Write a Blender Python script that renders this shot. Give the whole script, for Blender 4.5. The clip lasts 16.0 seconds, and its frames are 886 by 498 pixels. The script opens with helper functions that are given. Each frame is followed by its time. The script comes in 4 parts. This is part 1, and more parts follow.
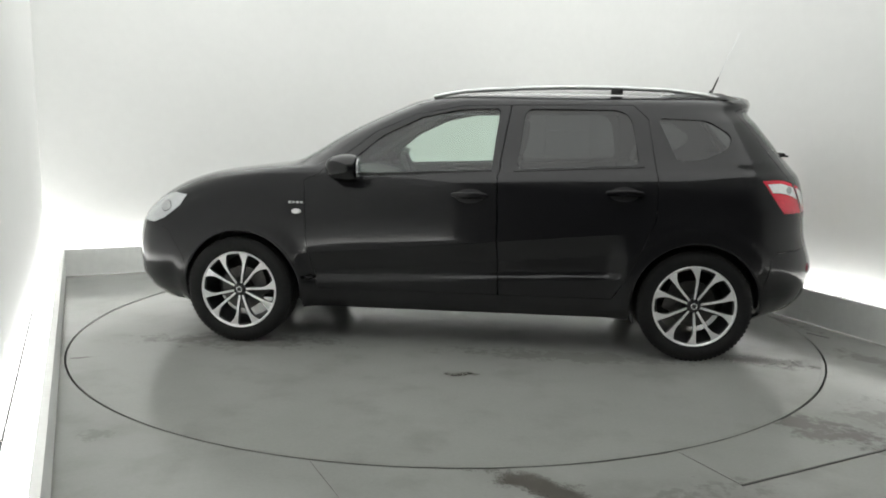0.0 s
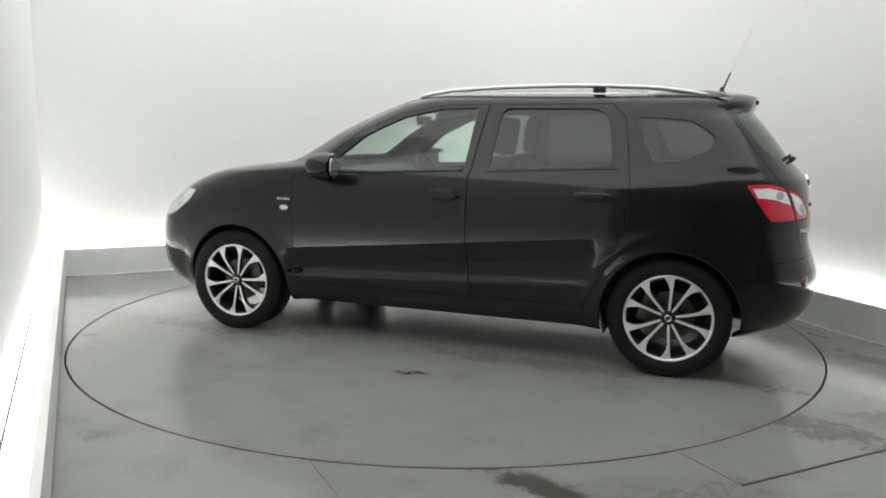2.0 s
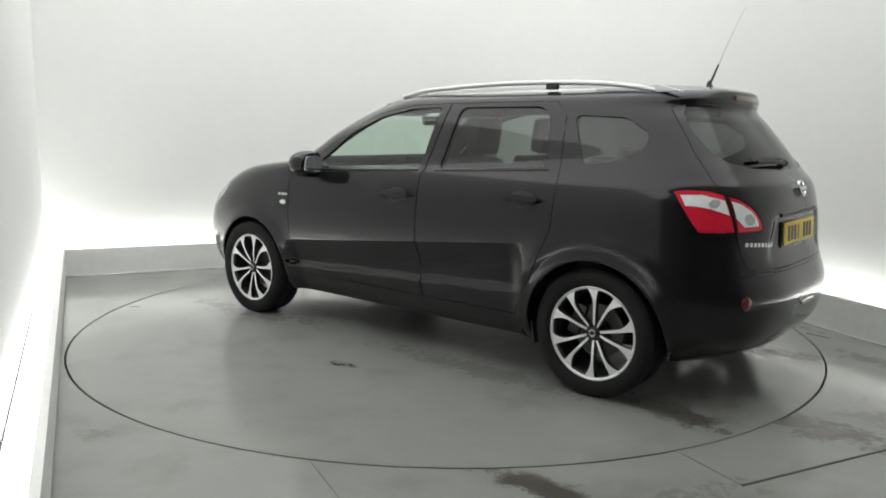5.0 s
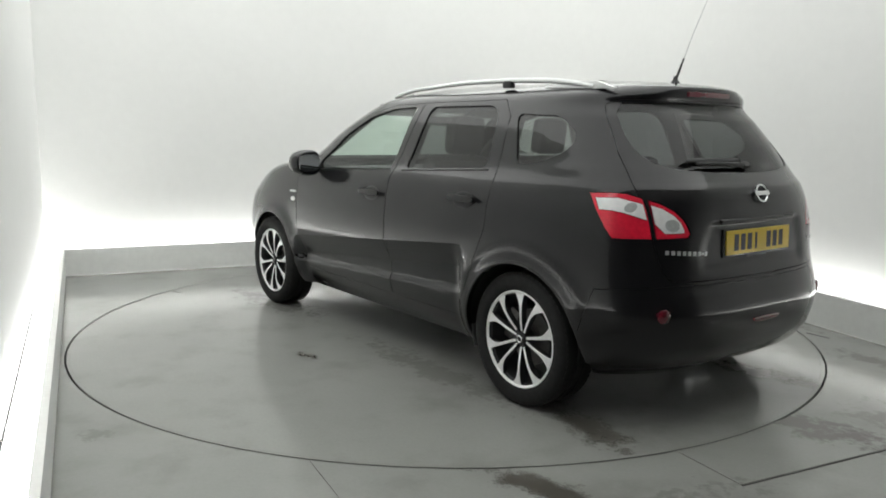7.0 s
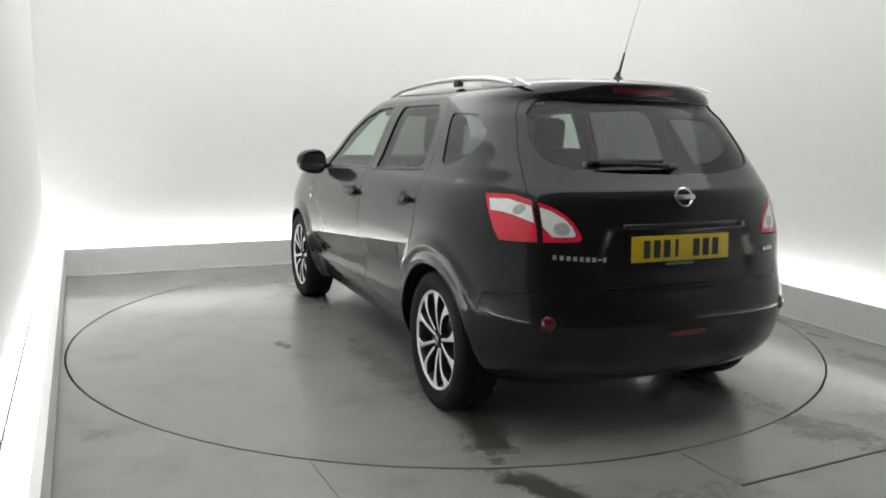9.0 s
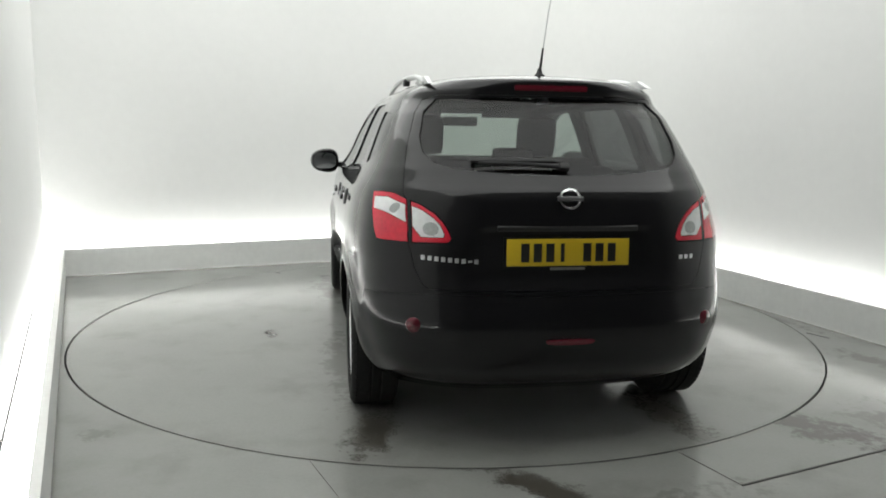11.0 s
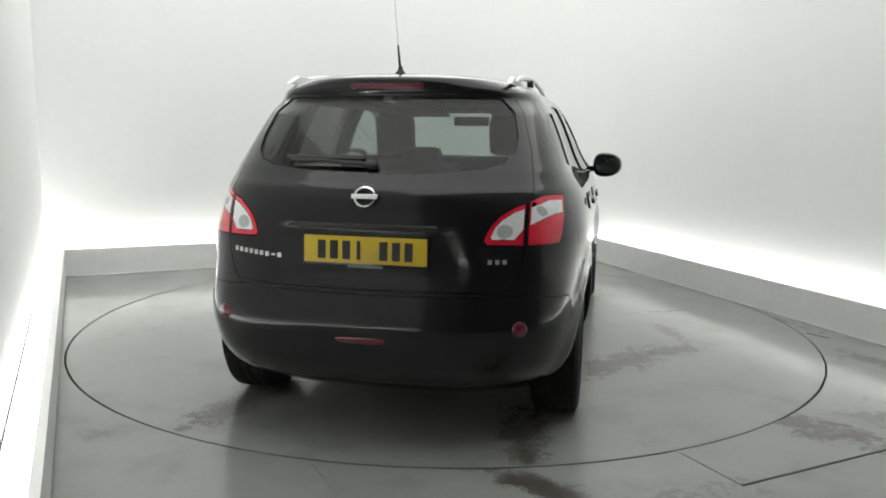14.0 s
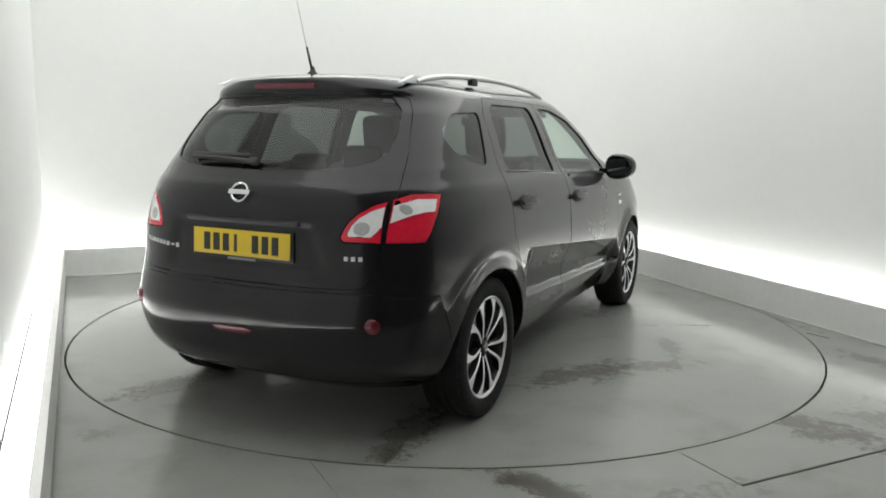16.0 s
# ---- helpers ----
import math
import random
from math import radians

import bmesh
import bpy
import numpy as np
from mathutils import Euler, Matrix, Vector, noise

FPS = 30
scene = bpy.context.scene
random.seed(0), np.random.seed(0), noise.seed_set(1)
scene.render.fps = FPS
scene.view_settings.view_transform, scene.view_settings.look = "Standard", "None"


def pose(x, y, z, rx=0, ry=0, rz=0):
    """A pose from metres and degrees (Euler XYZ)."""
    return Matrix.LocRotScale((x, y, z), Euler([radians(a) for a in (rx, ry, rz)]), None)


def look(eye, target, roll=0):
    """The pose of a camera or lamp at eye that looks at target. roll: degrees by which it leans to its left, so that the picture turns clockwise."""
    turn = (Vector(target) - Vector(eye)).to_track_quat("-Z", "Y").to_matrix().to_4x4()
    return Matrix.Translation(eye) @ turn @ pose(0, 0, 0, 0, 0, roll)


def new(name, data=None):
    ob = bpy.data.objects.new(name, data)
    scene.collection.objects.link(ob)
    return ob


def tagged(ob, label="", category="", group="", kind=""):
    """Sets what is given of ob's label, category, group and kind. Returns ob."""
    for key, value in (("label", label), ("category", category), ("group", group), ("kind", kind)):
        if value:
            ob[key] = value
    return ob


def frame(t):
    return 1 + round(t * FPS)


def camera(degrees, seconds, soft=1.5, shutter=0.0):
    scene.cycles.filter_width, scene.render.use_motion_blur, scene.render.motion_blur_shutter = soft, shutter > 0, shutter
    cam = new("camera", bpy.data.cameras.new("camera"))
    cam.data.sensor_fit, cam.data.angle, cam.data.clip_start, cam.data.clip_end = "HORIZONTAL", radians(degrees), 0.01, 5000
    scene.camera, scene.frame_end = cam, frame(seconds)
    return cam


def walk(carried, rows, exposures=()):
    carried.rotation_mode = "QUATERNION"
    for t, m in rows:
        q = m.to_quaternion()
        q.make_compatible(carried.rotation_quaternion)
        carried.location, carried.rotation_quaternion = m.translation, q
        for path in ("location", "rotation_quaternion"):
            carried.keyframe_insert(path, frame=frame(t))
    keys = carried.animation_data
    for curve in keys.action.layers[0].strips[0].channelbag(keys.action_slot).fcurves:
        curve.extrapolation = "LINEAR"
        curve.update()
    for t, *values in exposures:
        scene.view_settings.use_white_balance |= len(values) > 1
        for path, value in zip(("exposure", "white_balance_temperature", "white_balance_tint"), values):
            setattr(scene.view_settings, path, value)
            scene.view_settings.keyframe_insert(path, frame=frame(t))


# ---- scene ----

# ---- camera ----
EYE = (0.0, -5.357, 1.335)
cam = camera(59.58, 16.0, soft=1.8)


def camera_pose():
    yaw, pitch = radians(-0.264), radians(8.719)
    way = Vector((math.sin(yaw) * math.cos(pitch), math.cos(yaw) * math.cos(pitch), -math.sin(pitch)))
    return look(EYE, tuple(Vector(EYE) + way), 0.808)


walk(cam, [(0, camera_pose()), (16, camera_pose())])

# ---- light ----
world = bpy.data.worlds.new("studio")
scene.world = world
world.use_nodes = True
world.node_tree.nodes["Background"].inputs[0].default_value = (0.9, 0.95, 1.0, 1)
world.node_tree.nodes["Background"].inputs[1].default_value = 0.05
STRIP = 9.2
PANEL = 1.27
scene.view_settings.exposure = 0.0


# ---- materials ----
def nodes_of(name):
    m = bpy.data.materials.new(name)
    m.use_nodes = True
    n = m.node_tree.nodes
    return m, n, m.node_tree.links, n["Principled BSDF"]


def simple(name, colour, rough=0.5, metal=0.0, coat=0.0, vary=0.15, scale=30.0, bump=0.0, spec=0.5):
    """A surface with a little variation at two scales and fine relief."""
    m, n, l, b = nodes_of(name)
    co = n.new("ShaderNodeTexCoord")
    fine = n.new("ShaderNodeTexNoise")
    fine.inputs["Scale"].default_value, fine.inputs["Detail"].default_value = scale, 5
    wide = n.new("ShaderNodeTexNoise")
    wide.inputs["Scale"].default_value, wide.inputs["Detail"].default_value = scale / 12, 3
    l.new(co.outputs["Object"], fine.inputs["Vector"])
    l.new(co.outputs["Object"], wide.inputs["Vector"])
    add = n.new("ShaderNodeMath")
    add.operation = "ADD"
    l.new(fine.outputs[0], add.inputs[0])
    l.new(wide.outputs[0], add.inputs[1])
    ramp = n.new("ShaderNodeMapRange")
    ramp.inputs["From Min"].default_value, ramp.inputs["From Max"].default_value = 0.6, 1.4
    ramp.inputs["To Min"].default_value, ramp.inputs["To Max"].default_value = 1 - vary, 1 + vary
    l.new(add.outputs[0], ramp.inputs["Value"])
    mul = n.new("ShaderNodeVectorMath")
    mul.operation = "SCALE"
    mul.inputs[0].default_value = colour
    l.new(ramp.outputs[0], mul.inputs["Scale"])
    l.new(mul.outputs[0], b.inputs["Base Color"])
    rr = n.new("ShaderNodeMath")
    rr.operation = "MULTIPLY"
    rr.inputs[1].default_value = rough
    l.new(ramp.outputs[0], rr.inputs[0])
    l.new(rr.outputs[0], b.inputs["Roughness"])
    b.inputs["Metallic"].default_value = metal
    b.inputs["Coat Weight"].default_value = coat
    b.inputs["Coat Roughness"].default_value = 0.05
    b.inputs["Coat IOR"].default_value = 1.46
    b.inputs["Specular IOR Level"].default_value = spec
    if bump:
        bp = n.new("ShaderNodeBump")
        bp.inputs["Strength"].default_value, bp.inputs["Distance"].default_value = bump, 0.002
        l.new(fine.outputs[0], bp.inputs["Height"])
        l.new(bp.outputs[0], b.inputs["Normal"])
    return m


def pane_material(name, tint, rough=0.02, gleam=0.07):
    """Thin tinted glass: light passes straight through, and the surface mirrors."""
    m, n, l, b = nodes_of(name)
    n.remove(b)
    clear, gloss, mix, facing, steep, fres = (n.new(k) for k in ("ShaderNodeBsdfTransparent", "ShaderNodeBsdfGlossy", "ShaderNodeMixShader", "ShaderNodeLayerWeight", "ShaderNodeMath", "ShaderNodeMapRange"))
    clear.inputs[0].default_value = (*tint, 1)
    gloss.inputs["Roughness"].default_value = rough
    facing.inputs["Blend"].default_value = 0.5
    steep.operation = "POWER"
    steep.inputs[1].default_value = 5.0
    l.new(facing.outputs["Facing"], steep.inputs[0])
    l.new(steep.outputs[0], fres.inputs["Value"])
    fres.inputs["To Min"].default_value = gleam
    l.new(fres.outputs[0], mix.inputs[0])
    l.new(clear.outputs[0], mix.inputs[1])
    l.new(gloss.outputs[0], mix.inputs[2])
    l.new(mix.outputs[0], n["Material Output"].inputs[0])
    return m


def glow(name, colour, strength):
    m, n, l, b = nodes_of(name)
    b.inputs["Base Color"].default_value = (*colour, 1)
    b.inputs["Emission Color"].default_value = (*colour, 1)
    b.inputs["Emission Strength"].default_value = strength
    return m


def floor_material(name, marks, colour=(0.29, 0.295, 0.28)):
    """Painted concrete with a sealed sheen, worn, with brown wheel dirt. marks: (x, y, half length, half width, turn, strength)."""
    m, n, l, b = nodes_of(name)
    co = n.new("ShaderNodeTexCoord")

    def noise_at(scale, detail=6.0, rough=0.6):
        t = n.new("ShaderNodeTexNoise")
        t.inputs["Scale"].default_value, t.inputs["Detail"].default_value, t.inputs["Roughness"].default_value = scale, detail, rough
        l.new(co.outputs["Object"], t.inputs["Vector"])
        return t.outputs[0]

    def ranged(value, a, b_, c, d):
        r = n.new("ShaderNodeMapRange")
        r.interpolation_type = "SMOOTHSTEP"
        for key, v in zip(("From Min", "From Max", "To Min", "To Max"), (a, b_, c, d)):
            r.inputs[key].default_value = v
        l.new(value, r.inputs["Value"])
        return r.outputs[0]

    def math2(op, a, c):
        k = n.new("ShaderNodeMath")
        k.operation = op
        for s, v in zip(k.inputs, (a, c)):
            if isinstance(v, (int, float)):
                s.default_value = v
            else:
                l.new(v, s)
        return k.outputs[0]

    big, mid, fine = noise_at(0.9, 3, 0.5), noise_at(3.2, 4, 0.5), noise_at(60, 4)
    torn = math2("ADD", math2("MULTIPLY", noise_at(7, 6, 0.65), 0.6), math2("MULTIPLY", noise_at(24, 6, 0.7), 0.4))
    tone = math2("ADD", ranged(big, 0.35, 0.65, 0.96, 1.04), ranged(mid, 0.3, 0.7, -0.02, 0.02))
    tone = math2("ADD", tone, ranged(fine, 0.2, 0.8, -0.03, 0.03))
    base = n.new("ShaderNodeVectorMath")
    base.operation = "SCALE"
    base.inputs[0].default_value = colour
    l.new(tone, base.inputs["Scale"])
    cloud = noise_at(2.1, 7, 0.65)
    dirt = math2("ADD", ranged(math2("MULTIPLY", big, mid), 0.18, 0.46, 0.0, 0.17), ranged(math2("MULTIPLY", cloud, mid), 0.22, 0.42, 0.0, 0.12))
    for x, y, a, c, turn, power in marks:
        mp = n.new("ShaderNodeMapping")
        mp.vector_type = "TEXTURE"
        mp.inputs["Location"].default_value = (x, y, 0)
        mp.inputs["Rotation"].default_value = (0, 0, radians(turn))
        mp.inputs["Scale"].default_value = (a, c, 1)
        l.new(co.outputs["Object"], mp.inputs["Vector"])
        length = n.new("ShaderNodeVectorMath")
        length.operation = "LENGTH"
        l.new(mp.outputs[0], length.inputs[0])
        ragged = math2("ADD", length.outputs["Value"], ranged(torn, 0.30, 0.70, -0.85, 0.85))
        dirt = math2("MAXIMUM", dirt, ranged(ragged, 0.35, 1.25, power, 0.0))
        dirt = math2("ADD", dirt, ranged(length.outputs["Value"], 0.3, 2.2, power * 0.13, 0.0))
    mix = n.new("ShaderNodeMix")
    mix.data_type = "RGBA"
    l.new(math2("MINIMUM", dirt, 0.95), mix.inputs["Factor"])
    l.new(base.outputs[0], mix.inputs["A"])
    mix.inputs["B"].default_value = (0.060, 0.054, 0.042, 1)
    l.new(mix.outputs["Result"], b.inputs["Base Color"])
    l.new(math2("ADD", ranged(big, 0.3, 0.7, 0.14, 0.21), math2("MULTIPLY", dirt, 0.12)), b.inputs["Roughness"])
    return m


WALL = simple("white_wall_paint", (0.80, 0.805, 0.79), 0.75, vary=0.02, scale=14, bump=0.05)
DARK_WALL = simple("dark_wall_paint", (0.33, 0.33, 0.33), 0.8, vary=0.1)
KERB = simple("grey_kerb_paint", (0.76, 0.77, 0.75), 0.45, vary=0.06, scale=20, bump=0.1)
STRIP_GLOW = glow("strip_diffuser", (1.0, 1.0, 0.985), STRIP)
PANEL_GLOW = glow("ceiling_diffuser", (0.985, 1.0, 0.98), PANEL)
PIT = simple("dark_gap", (0.015, 0.015, 0.014), 0.9)
JOINT = simple("joint_sealant", (0.06, 0.06, 0.055), 0.8)
SEAM = simple("grey_seam", (0.10, 0.10, 0.10), 0.8)
MOTTLED_GREY = simple("mottled_grey", (0.22, 0.22, 0.205), 0.8, vary=0.3, scale=60)
PAINT = simple("black_car_paint", (0.0088, 0.0088, 0.0100), 0.3, coat=1.0, vary=0.06, scale=25, spec=0.06)
PLASTIC = simple("black_plastic", (0.018, 0.018, 0.019), 0.5, vary=0.2, scale=80, bump=0.15)
GLOSS_BLACK = simple("gloss_black_trim", (0.006, 0.006, 0.007), 0.12, vary=0.1)
RUBBER = simple("tyre_rubber", (0.011, 0.011, 0.011), 0.75, vary=0.25, scale=40, bump=0.3, spec=0.3)
ALLOY = simple("machined_alloy", (0.88, 0.88, 0.88), 0.36, metal=0.25, vary=0.08, scale=50)
DARK_ALLOY = simple("dark_painted_alloy", (0.02, 0.02, 0.022), 0.35, vary=0.2, scale=40)
DISC_STEEL = simple("brake_steel", (0.10, 0.097, 0.094), 0.4, metal=0.9, vary=0.2, scale=60)
SILVER = simple("satin_silver", (0.66, 0.67, 0.67), 0.32, metal=0.85, vary=0.05, scale=30)
CHROME = simple("chrome", (0.85, 0.86, 0.87), 0.1, metal=1.0, vary=0.03)
RED_LENS = simple("red_lamp_lens", (0.72, 0.016, 0.045), 0.12, coat=1.0, vary=0.15, scale=60)
CLEAR_LENS = simple("clear_lamp_lens", (0.84, 0.84, 0.84), 0.12, coat=1.0, vary=0.1, scale=50)
GREY_LENS = simple("smoked_bulb_lens", (0.44, 0.45, 0.45), 0.15, coat=1.0, vary=0.2, scale=90)
DARK_RED = simple("dark_red_reflector", (0.11, 0.006, 0.016), 0.2, coat=1.0, vary=0.1)
HEAD_LENS = simple("headlamp_lens", (0.55, 0.57, 0.58), 0.1, coat=1.0, vary=0.1, scale=40)
YELLOW = simple("yellow_plate", (0.66, 0.47, 0.025), 0.35, vary=0.04, scale=60)
INK = simple("black_ink", (0.012, 0.012, 0.012), 0.4)
FABRIC = simple("dark_seat_fabric", (0.022, 0.022, 0.024), 0.9, vary=0.25, scale=120, bump=0.3)
LINING = simple("dark_lining", (0.03, 0.03, 0.031), 0.8, vary=0.2, scale=60)
MIRROR = simple("mirror_glass", (0.8, 0.82, 0.84), 0.02, metal=1.0, vary=0.01)
GLASS = pane_material("green_tinted_glass", (0.80, 0.90, 0.84))
PRIVACY = pane_material("privacy_glass", (0.40, 0.43, 0.42), gleam=0.045)
SIDE_PRIVACY = pane_material("side_privacy_glass", (0.20, 0.21, 0.21))


# ---- mesh helpers ----
def part(name, bm, material, parent=None, label="", smooth=True):
    me = bpy.data.meshes.new(name)
    bm.to_mesh(me)
    bm.free()
    me.materials.append(material)
    if smooth:
        me.shade_smooth()
        me.set_sharp_from_angle(angle=radians(38))
    ob = new(name, me)
    ob.parent = parent
    return tagged(ob, label)


def shared(name, me, parent, m, label=""):
    ob = new(name, me)
    ob.parent, ob.matrix_basis = parent, m
    return tagged(ob, label)


def box(bm, m, sx, sy, sz, bevel=0.0):
    got = bmesh.ops.create_cube(bm, size=1, matrix=m @ Matrix.Diagonal((sx, sy, sz, 1)))
    if bevel:
        edges = list({e for v in got["verts"] for e in v.link_edges})
        bmesh.ops.bevel(bm, geom=edges, offset=bevel, segments=2, affect="EDGES", profile=0.6)
    return bm


def boxed(sx, sy, sz, m=Matrix(), bevel=0.0):
    return box(bmesh.new(), m, sx, sy, sz, bevel)


def lathe(profile, steps=64, axis="Y"):
    """Turns (radius, along) round the axis; the profile is closed end to end."""
    bm = bmesh.new()
    rings = []
    for k in range(steps):
        c, s = math.cos(2 * math.pi * k / steps), math.sin(2 * math.pi * k / steps)
        rings.append([bm.verts.new((r * c, a, r * s) if axis == "Y" else (r * c, r * s, a)) for r, a in profile])
    for k in range(steps):
        p, q = rings[k], rings[(k + 1) % steps]
        for i in range(len(profile)):
            j = (i + 1) % len(profile)
            bm.faces.new((p[i], p[j], q[j], q[i]))
    bmesh.ops.recalc_face_normals(bm, faces=bm.faces)
    return bm


def prism(points, m, depth, bevel=0.0):
    """A flat outline in the x-y plane, given thickness along z."""
    bm = bmesh.new()
    f = bm.faces.new([bm.verts.new((x, y, 0)) for x, y in points])
    got = bmesh.ops.extrude_face_region(bm, geom=[f])
    bmesh.ops.translate(bm, verts=[v for v in got["geom"] if isinstance(v, bmesh.types.BMVert)], vec=(0, 0, depth))
    bmesh.ops.recalc_face_normals(bm, faces=bm.faces)
    if bevel:
        bmesh.ops.bevel(bm, geom=list(bm.edges), offset=bevel, segments=2, affect="EDGES", profile=0.6)
    bm.transform(m)
    return bm


def tube(path, radius, sides=10, taper=1.0):
    """A round rod along a path, its radius shrinking to taper times at the end."""
    bm = bmesh.new()
    rings, total = [], len(path) - 1
    pts = [Vector(p) for p in path]
    for i, p in enumerate(pts):
        way = (pts[min(i + 1, total)] - pts[max(i - 1, 0)]).normalized()
        side = way.cross(Vector((0, 0, 1)) if abs(way.z) < 0.9 else Vector((1, 0, 0))).normalized()
        up = side.cross(way)
        r = radius * (1 + (taper - 1) * i / total)
        rings.append([bm.verts.new(p + r * (side * math.cos(a) + up * math.sin(a))) for a in (2 * math.pi * k / sides for k in range(sides))])
    for a, c in zip(rings, rings[1:]):
        for k in range(sides):
            bm.faces.new((a[k], a[(k + 1) % sides], c[(k + 1) % sides], c[k]))
    bm.faces.new(rings[0][::-1])
    bm.faces.new(rings[-1])
    bmesh.ops.recalc_face_normals(bm, faces=bm.faces)
    return bm


def trimmed(points, cut=0.03, times=2):
    """Rounds the corners of a closed outline by a fixed length."""
    pts = [Vector(p) for p in points]
    for _ in range(times):
        out = []
        for i, p in enumerate(pts):
            for q in (pts[i - 1], pts[(i + 1) % len(pts)]):
                d = (q - p).length
                out.append(p.lerp(q, min(cut, d * 0.3) / d))
        pts, cut = out, cut * 0.4
    return [tuple(p) for p in pts]


def rounded(points, times=2):
    """Cuts the corners of a closed outline."""
    pts = [Vector(p) for p in points]
    for _ in range(times):
        pts = [q for i, p in enumerate(pts) for q in (p.lerp(pts[(i + 1) % len(pts)], 0.2), p.lerp(pts[(i + 1) % len(pts)], 0.8))]
    return [tuple(p) for p in pts]


# ---- the studio ----
RING = 2.432
KERB_HEIGHT, GAP = 0.245, 0.153
BACK_LEFT, BACK_RIGHT = Vector((-3.375, 1.375, 0)), Vector((1.24, 3.49, 0))
LEFT_END, RIGHT_END = Vector((-0.65, -4.35, 0)), Vector((4.05, -3.65, 0))
CORNERS = [LEFT_END, BACK_LEFT, BACK_RIGHT, RIGHT_END]


def outward(a, c):
    d = (c - a).normalized()
    return Vector((-d.y, d.x, 0))


def offset_line(gap):
    """The kerb's line moved outward by gap."""
    sides = [(a, c, outward(a, c)) for a, c in zip(CORNERS, CORNERS[1:])]
    pts = [CORNERS[0] + sides[0][2] * gap]
    for (a, c, n1), (_, e, n2) in zip(sides, sides[1:]):
        k = 1 + n1.dot(n2)
        pts.append(c + (n1 + n2) * gap / k)
    pts.append(CORNERS[-1] + sides[-1][2] * gap)
    return pts


def slab(name, outer, inner, z0, z1, material, label):
    """A straight piece between two lines on plan, from z0 to z1."""
    bm = bmesh.new()
    low = [bm.verts.new((p.x, p.y, z0)) for p in (*outer, *inner[::-1])]
    f = bm.faces.new(low)
    got = bmesh.ops.extrude_face_region(bm, geom=[f])
    bmesh.ops.translate(bm, verts=[v for v in got["geom"] if isinstance(v, bmesh.types.BMVert)], vec=(0, 0, z1 - z0))
    bmesh.ops.recalc_face_normals(bm, faces=bm.faces)
    return tagged(part(name, bm, material, smooth=False), label, kind="structure")


def studio():
    l0, l3, lw, lx = offset_line(0.0), offset_line(0.035), offset_line(GAP), offset_line(GAP + 0.12)
    strip_end = offset_line(GAP - 0.006)
    names = ("left", "back", "right")
    for i, name in enumerate(names):
        slab("kerb_" + name, l3[i:i + 2], l0[i:i + 2], 0.008, KERB_HEIGHT, KERB, "low grey painted kerb board along the stage edge")
        # a darker strip paints the gap shadow at the kerb's foot
        slab("kerb_foot_shade_" + name, l0[i:i + 2], offset_line(-0.005)[i:i + 2], 0.0, 0.006, MOTTLED_GREY, "darker strip standing for the shadow line along the foot of the kerb")
        slab("light_strip_" + name, strip_end[i:i + 2], l3[i:i + 2], 0.16, 0.20, STRIP_GLOW, "glowing white light strip behind the low kerb")
        slab("wall_" + name, lx[i:i + 2], lw[i:i + 2], 0.0, 3.3, WALL, "plain white painted studio wall lit from below")
        slab("wall_seam_" + name, offset_line(GAP - 0.002)[i:i + 2], offset_line(GAP - 0.009)[i:i + 2], 0.197, 0.206, SEAM, "thin dark seam at the foot of the wall")
    # coved corner between the back and right walls
    n1, n2 = (lw[1] - lw[2]).normalized(), (lw[3] - lw[2]).normalized()
    bm = bmesh.new()
    reach = 1.5
    curve = [lw[2] + n1 * reach * (1 - k / 24) ** 2 + n2 * reach * (k / 24) ** 2 for k in range(25)]
    cols = [[bm.verts.new((p.x, p.y, z)) for z in (0.2, 3.3)] for p in curve]
    for a, c in zip(cols, cols[1:]):
        bm.faces.new((a[0], c[0], c[1], a[1]))
    corner = bm.verts.new((lw[2].x, lw[2].y, 3.3))
    bm.faces.new([c[1] for c in cols] + [corner])
    tagged(part("wall_cove", bm, WALL), "white coved corner between studio walls", kind="structure")
    # the dark room behind the camera closes the place
    a, c = lw[0], lw[3]
    far_a, far_c = a + Vector((1.6, -5.6, 0)), c + Vector((1.2, -4.2, 0))
    n = 0.12
    slab("wall_side", [a, far_a], [a + Vector((-n, 0, 0)), far_a + Vector((-n, 0, 0))], 0, 3.3, DARK_WALL, "dark plain wall behind the stage opening")
    slab("wall_rear", [far_a, far_c], [far_a + Vector((0, -n, 0)), far_c + Vector((0, -n, 0))], 0, 3.3, DARK_WALL, "dark plain wall behind the stage opening")
    slab("wall_far_side", [far_c, c], [far_c + Vector((n, 0, 0)), c + Vector((n, 0, 0))], 0, 3.3, DARK_WALL, "dark plain wall beside the stage opening")
    bm = boxed(17, 11.7, 0.1, pose(0.5, 1.15, 3.35))
    tagged(part("ceiling", bm, WALL, smooth=False), "plain white painted ceiling", kind="structure")
    bm = boxed(17, 7.3, 0.1, pose(0.5, -8.35, 3.35))
    tagged(part("ceiling_rear", bm, DARK_WALL, smooth=False), "dark plain ceiling behind the stage opening", kind="structure")
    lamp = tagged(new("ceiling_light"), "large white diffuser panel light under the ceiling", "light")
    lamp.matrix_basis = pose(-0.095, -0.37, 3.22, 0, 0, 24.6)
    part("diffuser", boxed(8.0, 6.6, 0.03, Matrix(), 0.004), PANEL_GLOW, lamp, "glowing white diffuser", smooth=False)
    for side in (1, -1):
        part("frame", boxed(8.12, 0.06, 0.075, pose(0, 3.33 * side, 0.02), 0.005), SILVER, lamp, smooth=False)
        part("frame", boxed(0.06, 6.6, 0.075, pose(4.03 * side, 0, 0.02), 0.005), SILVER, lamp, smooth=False)


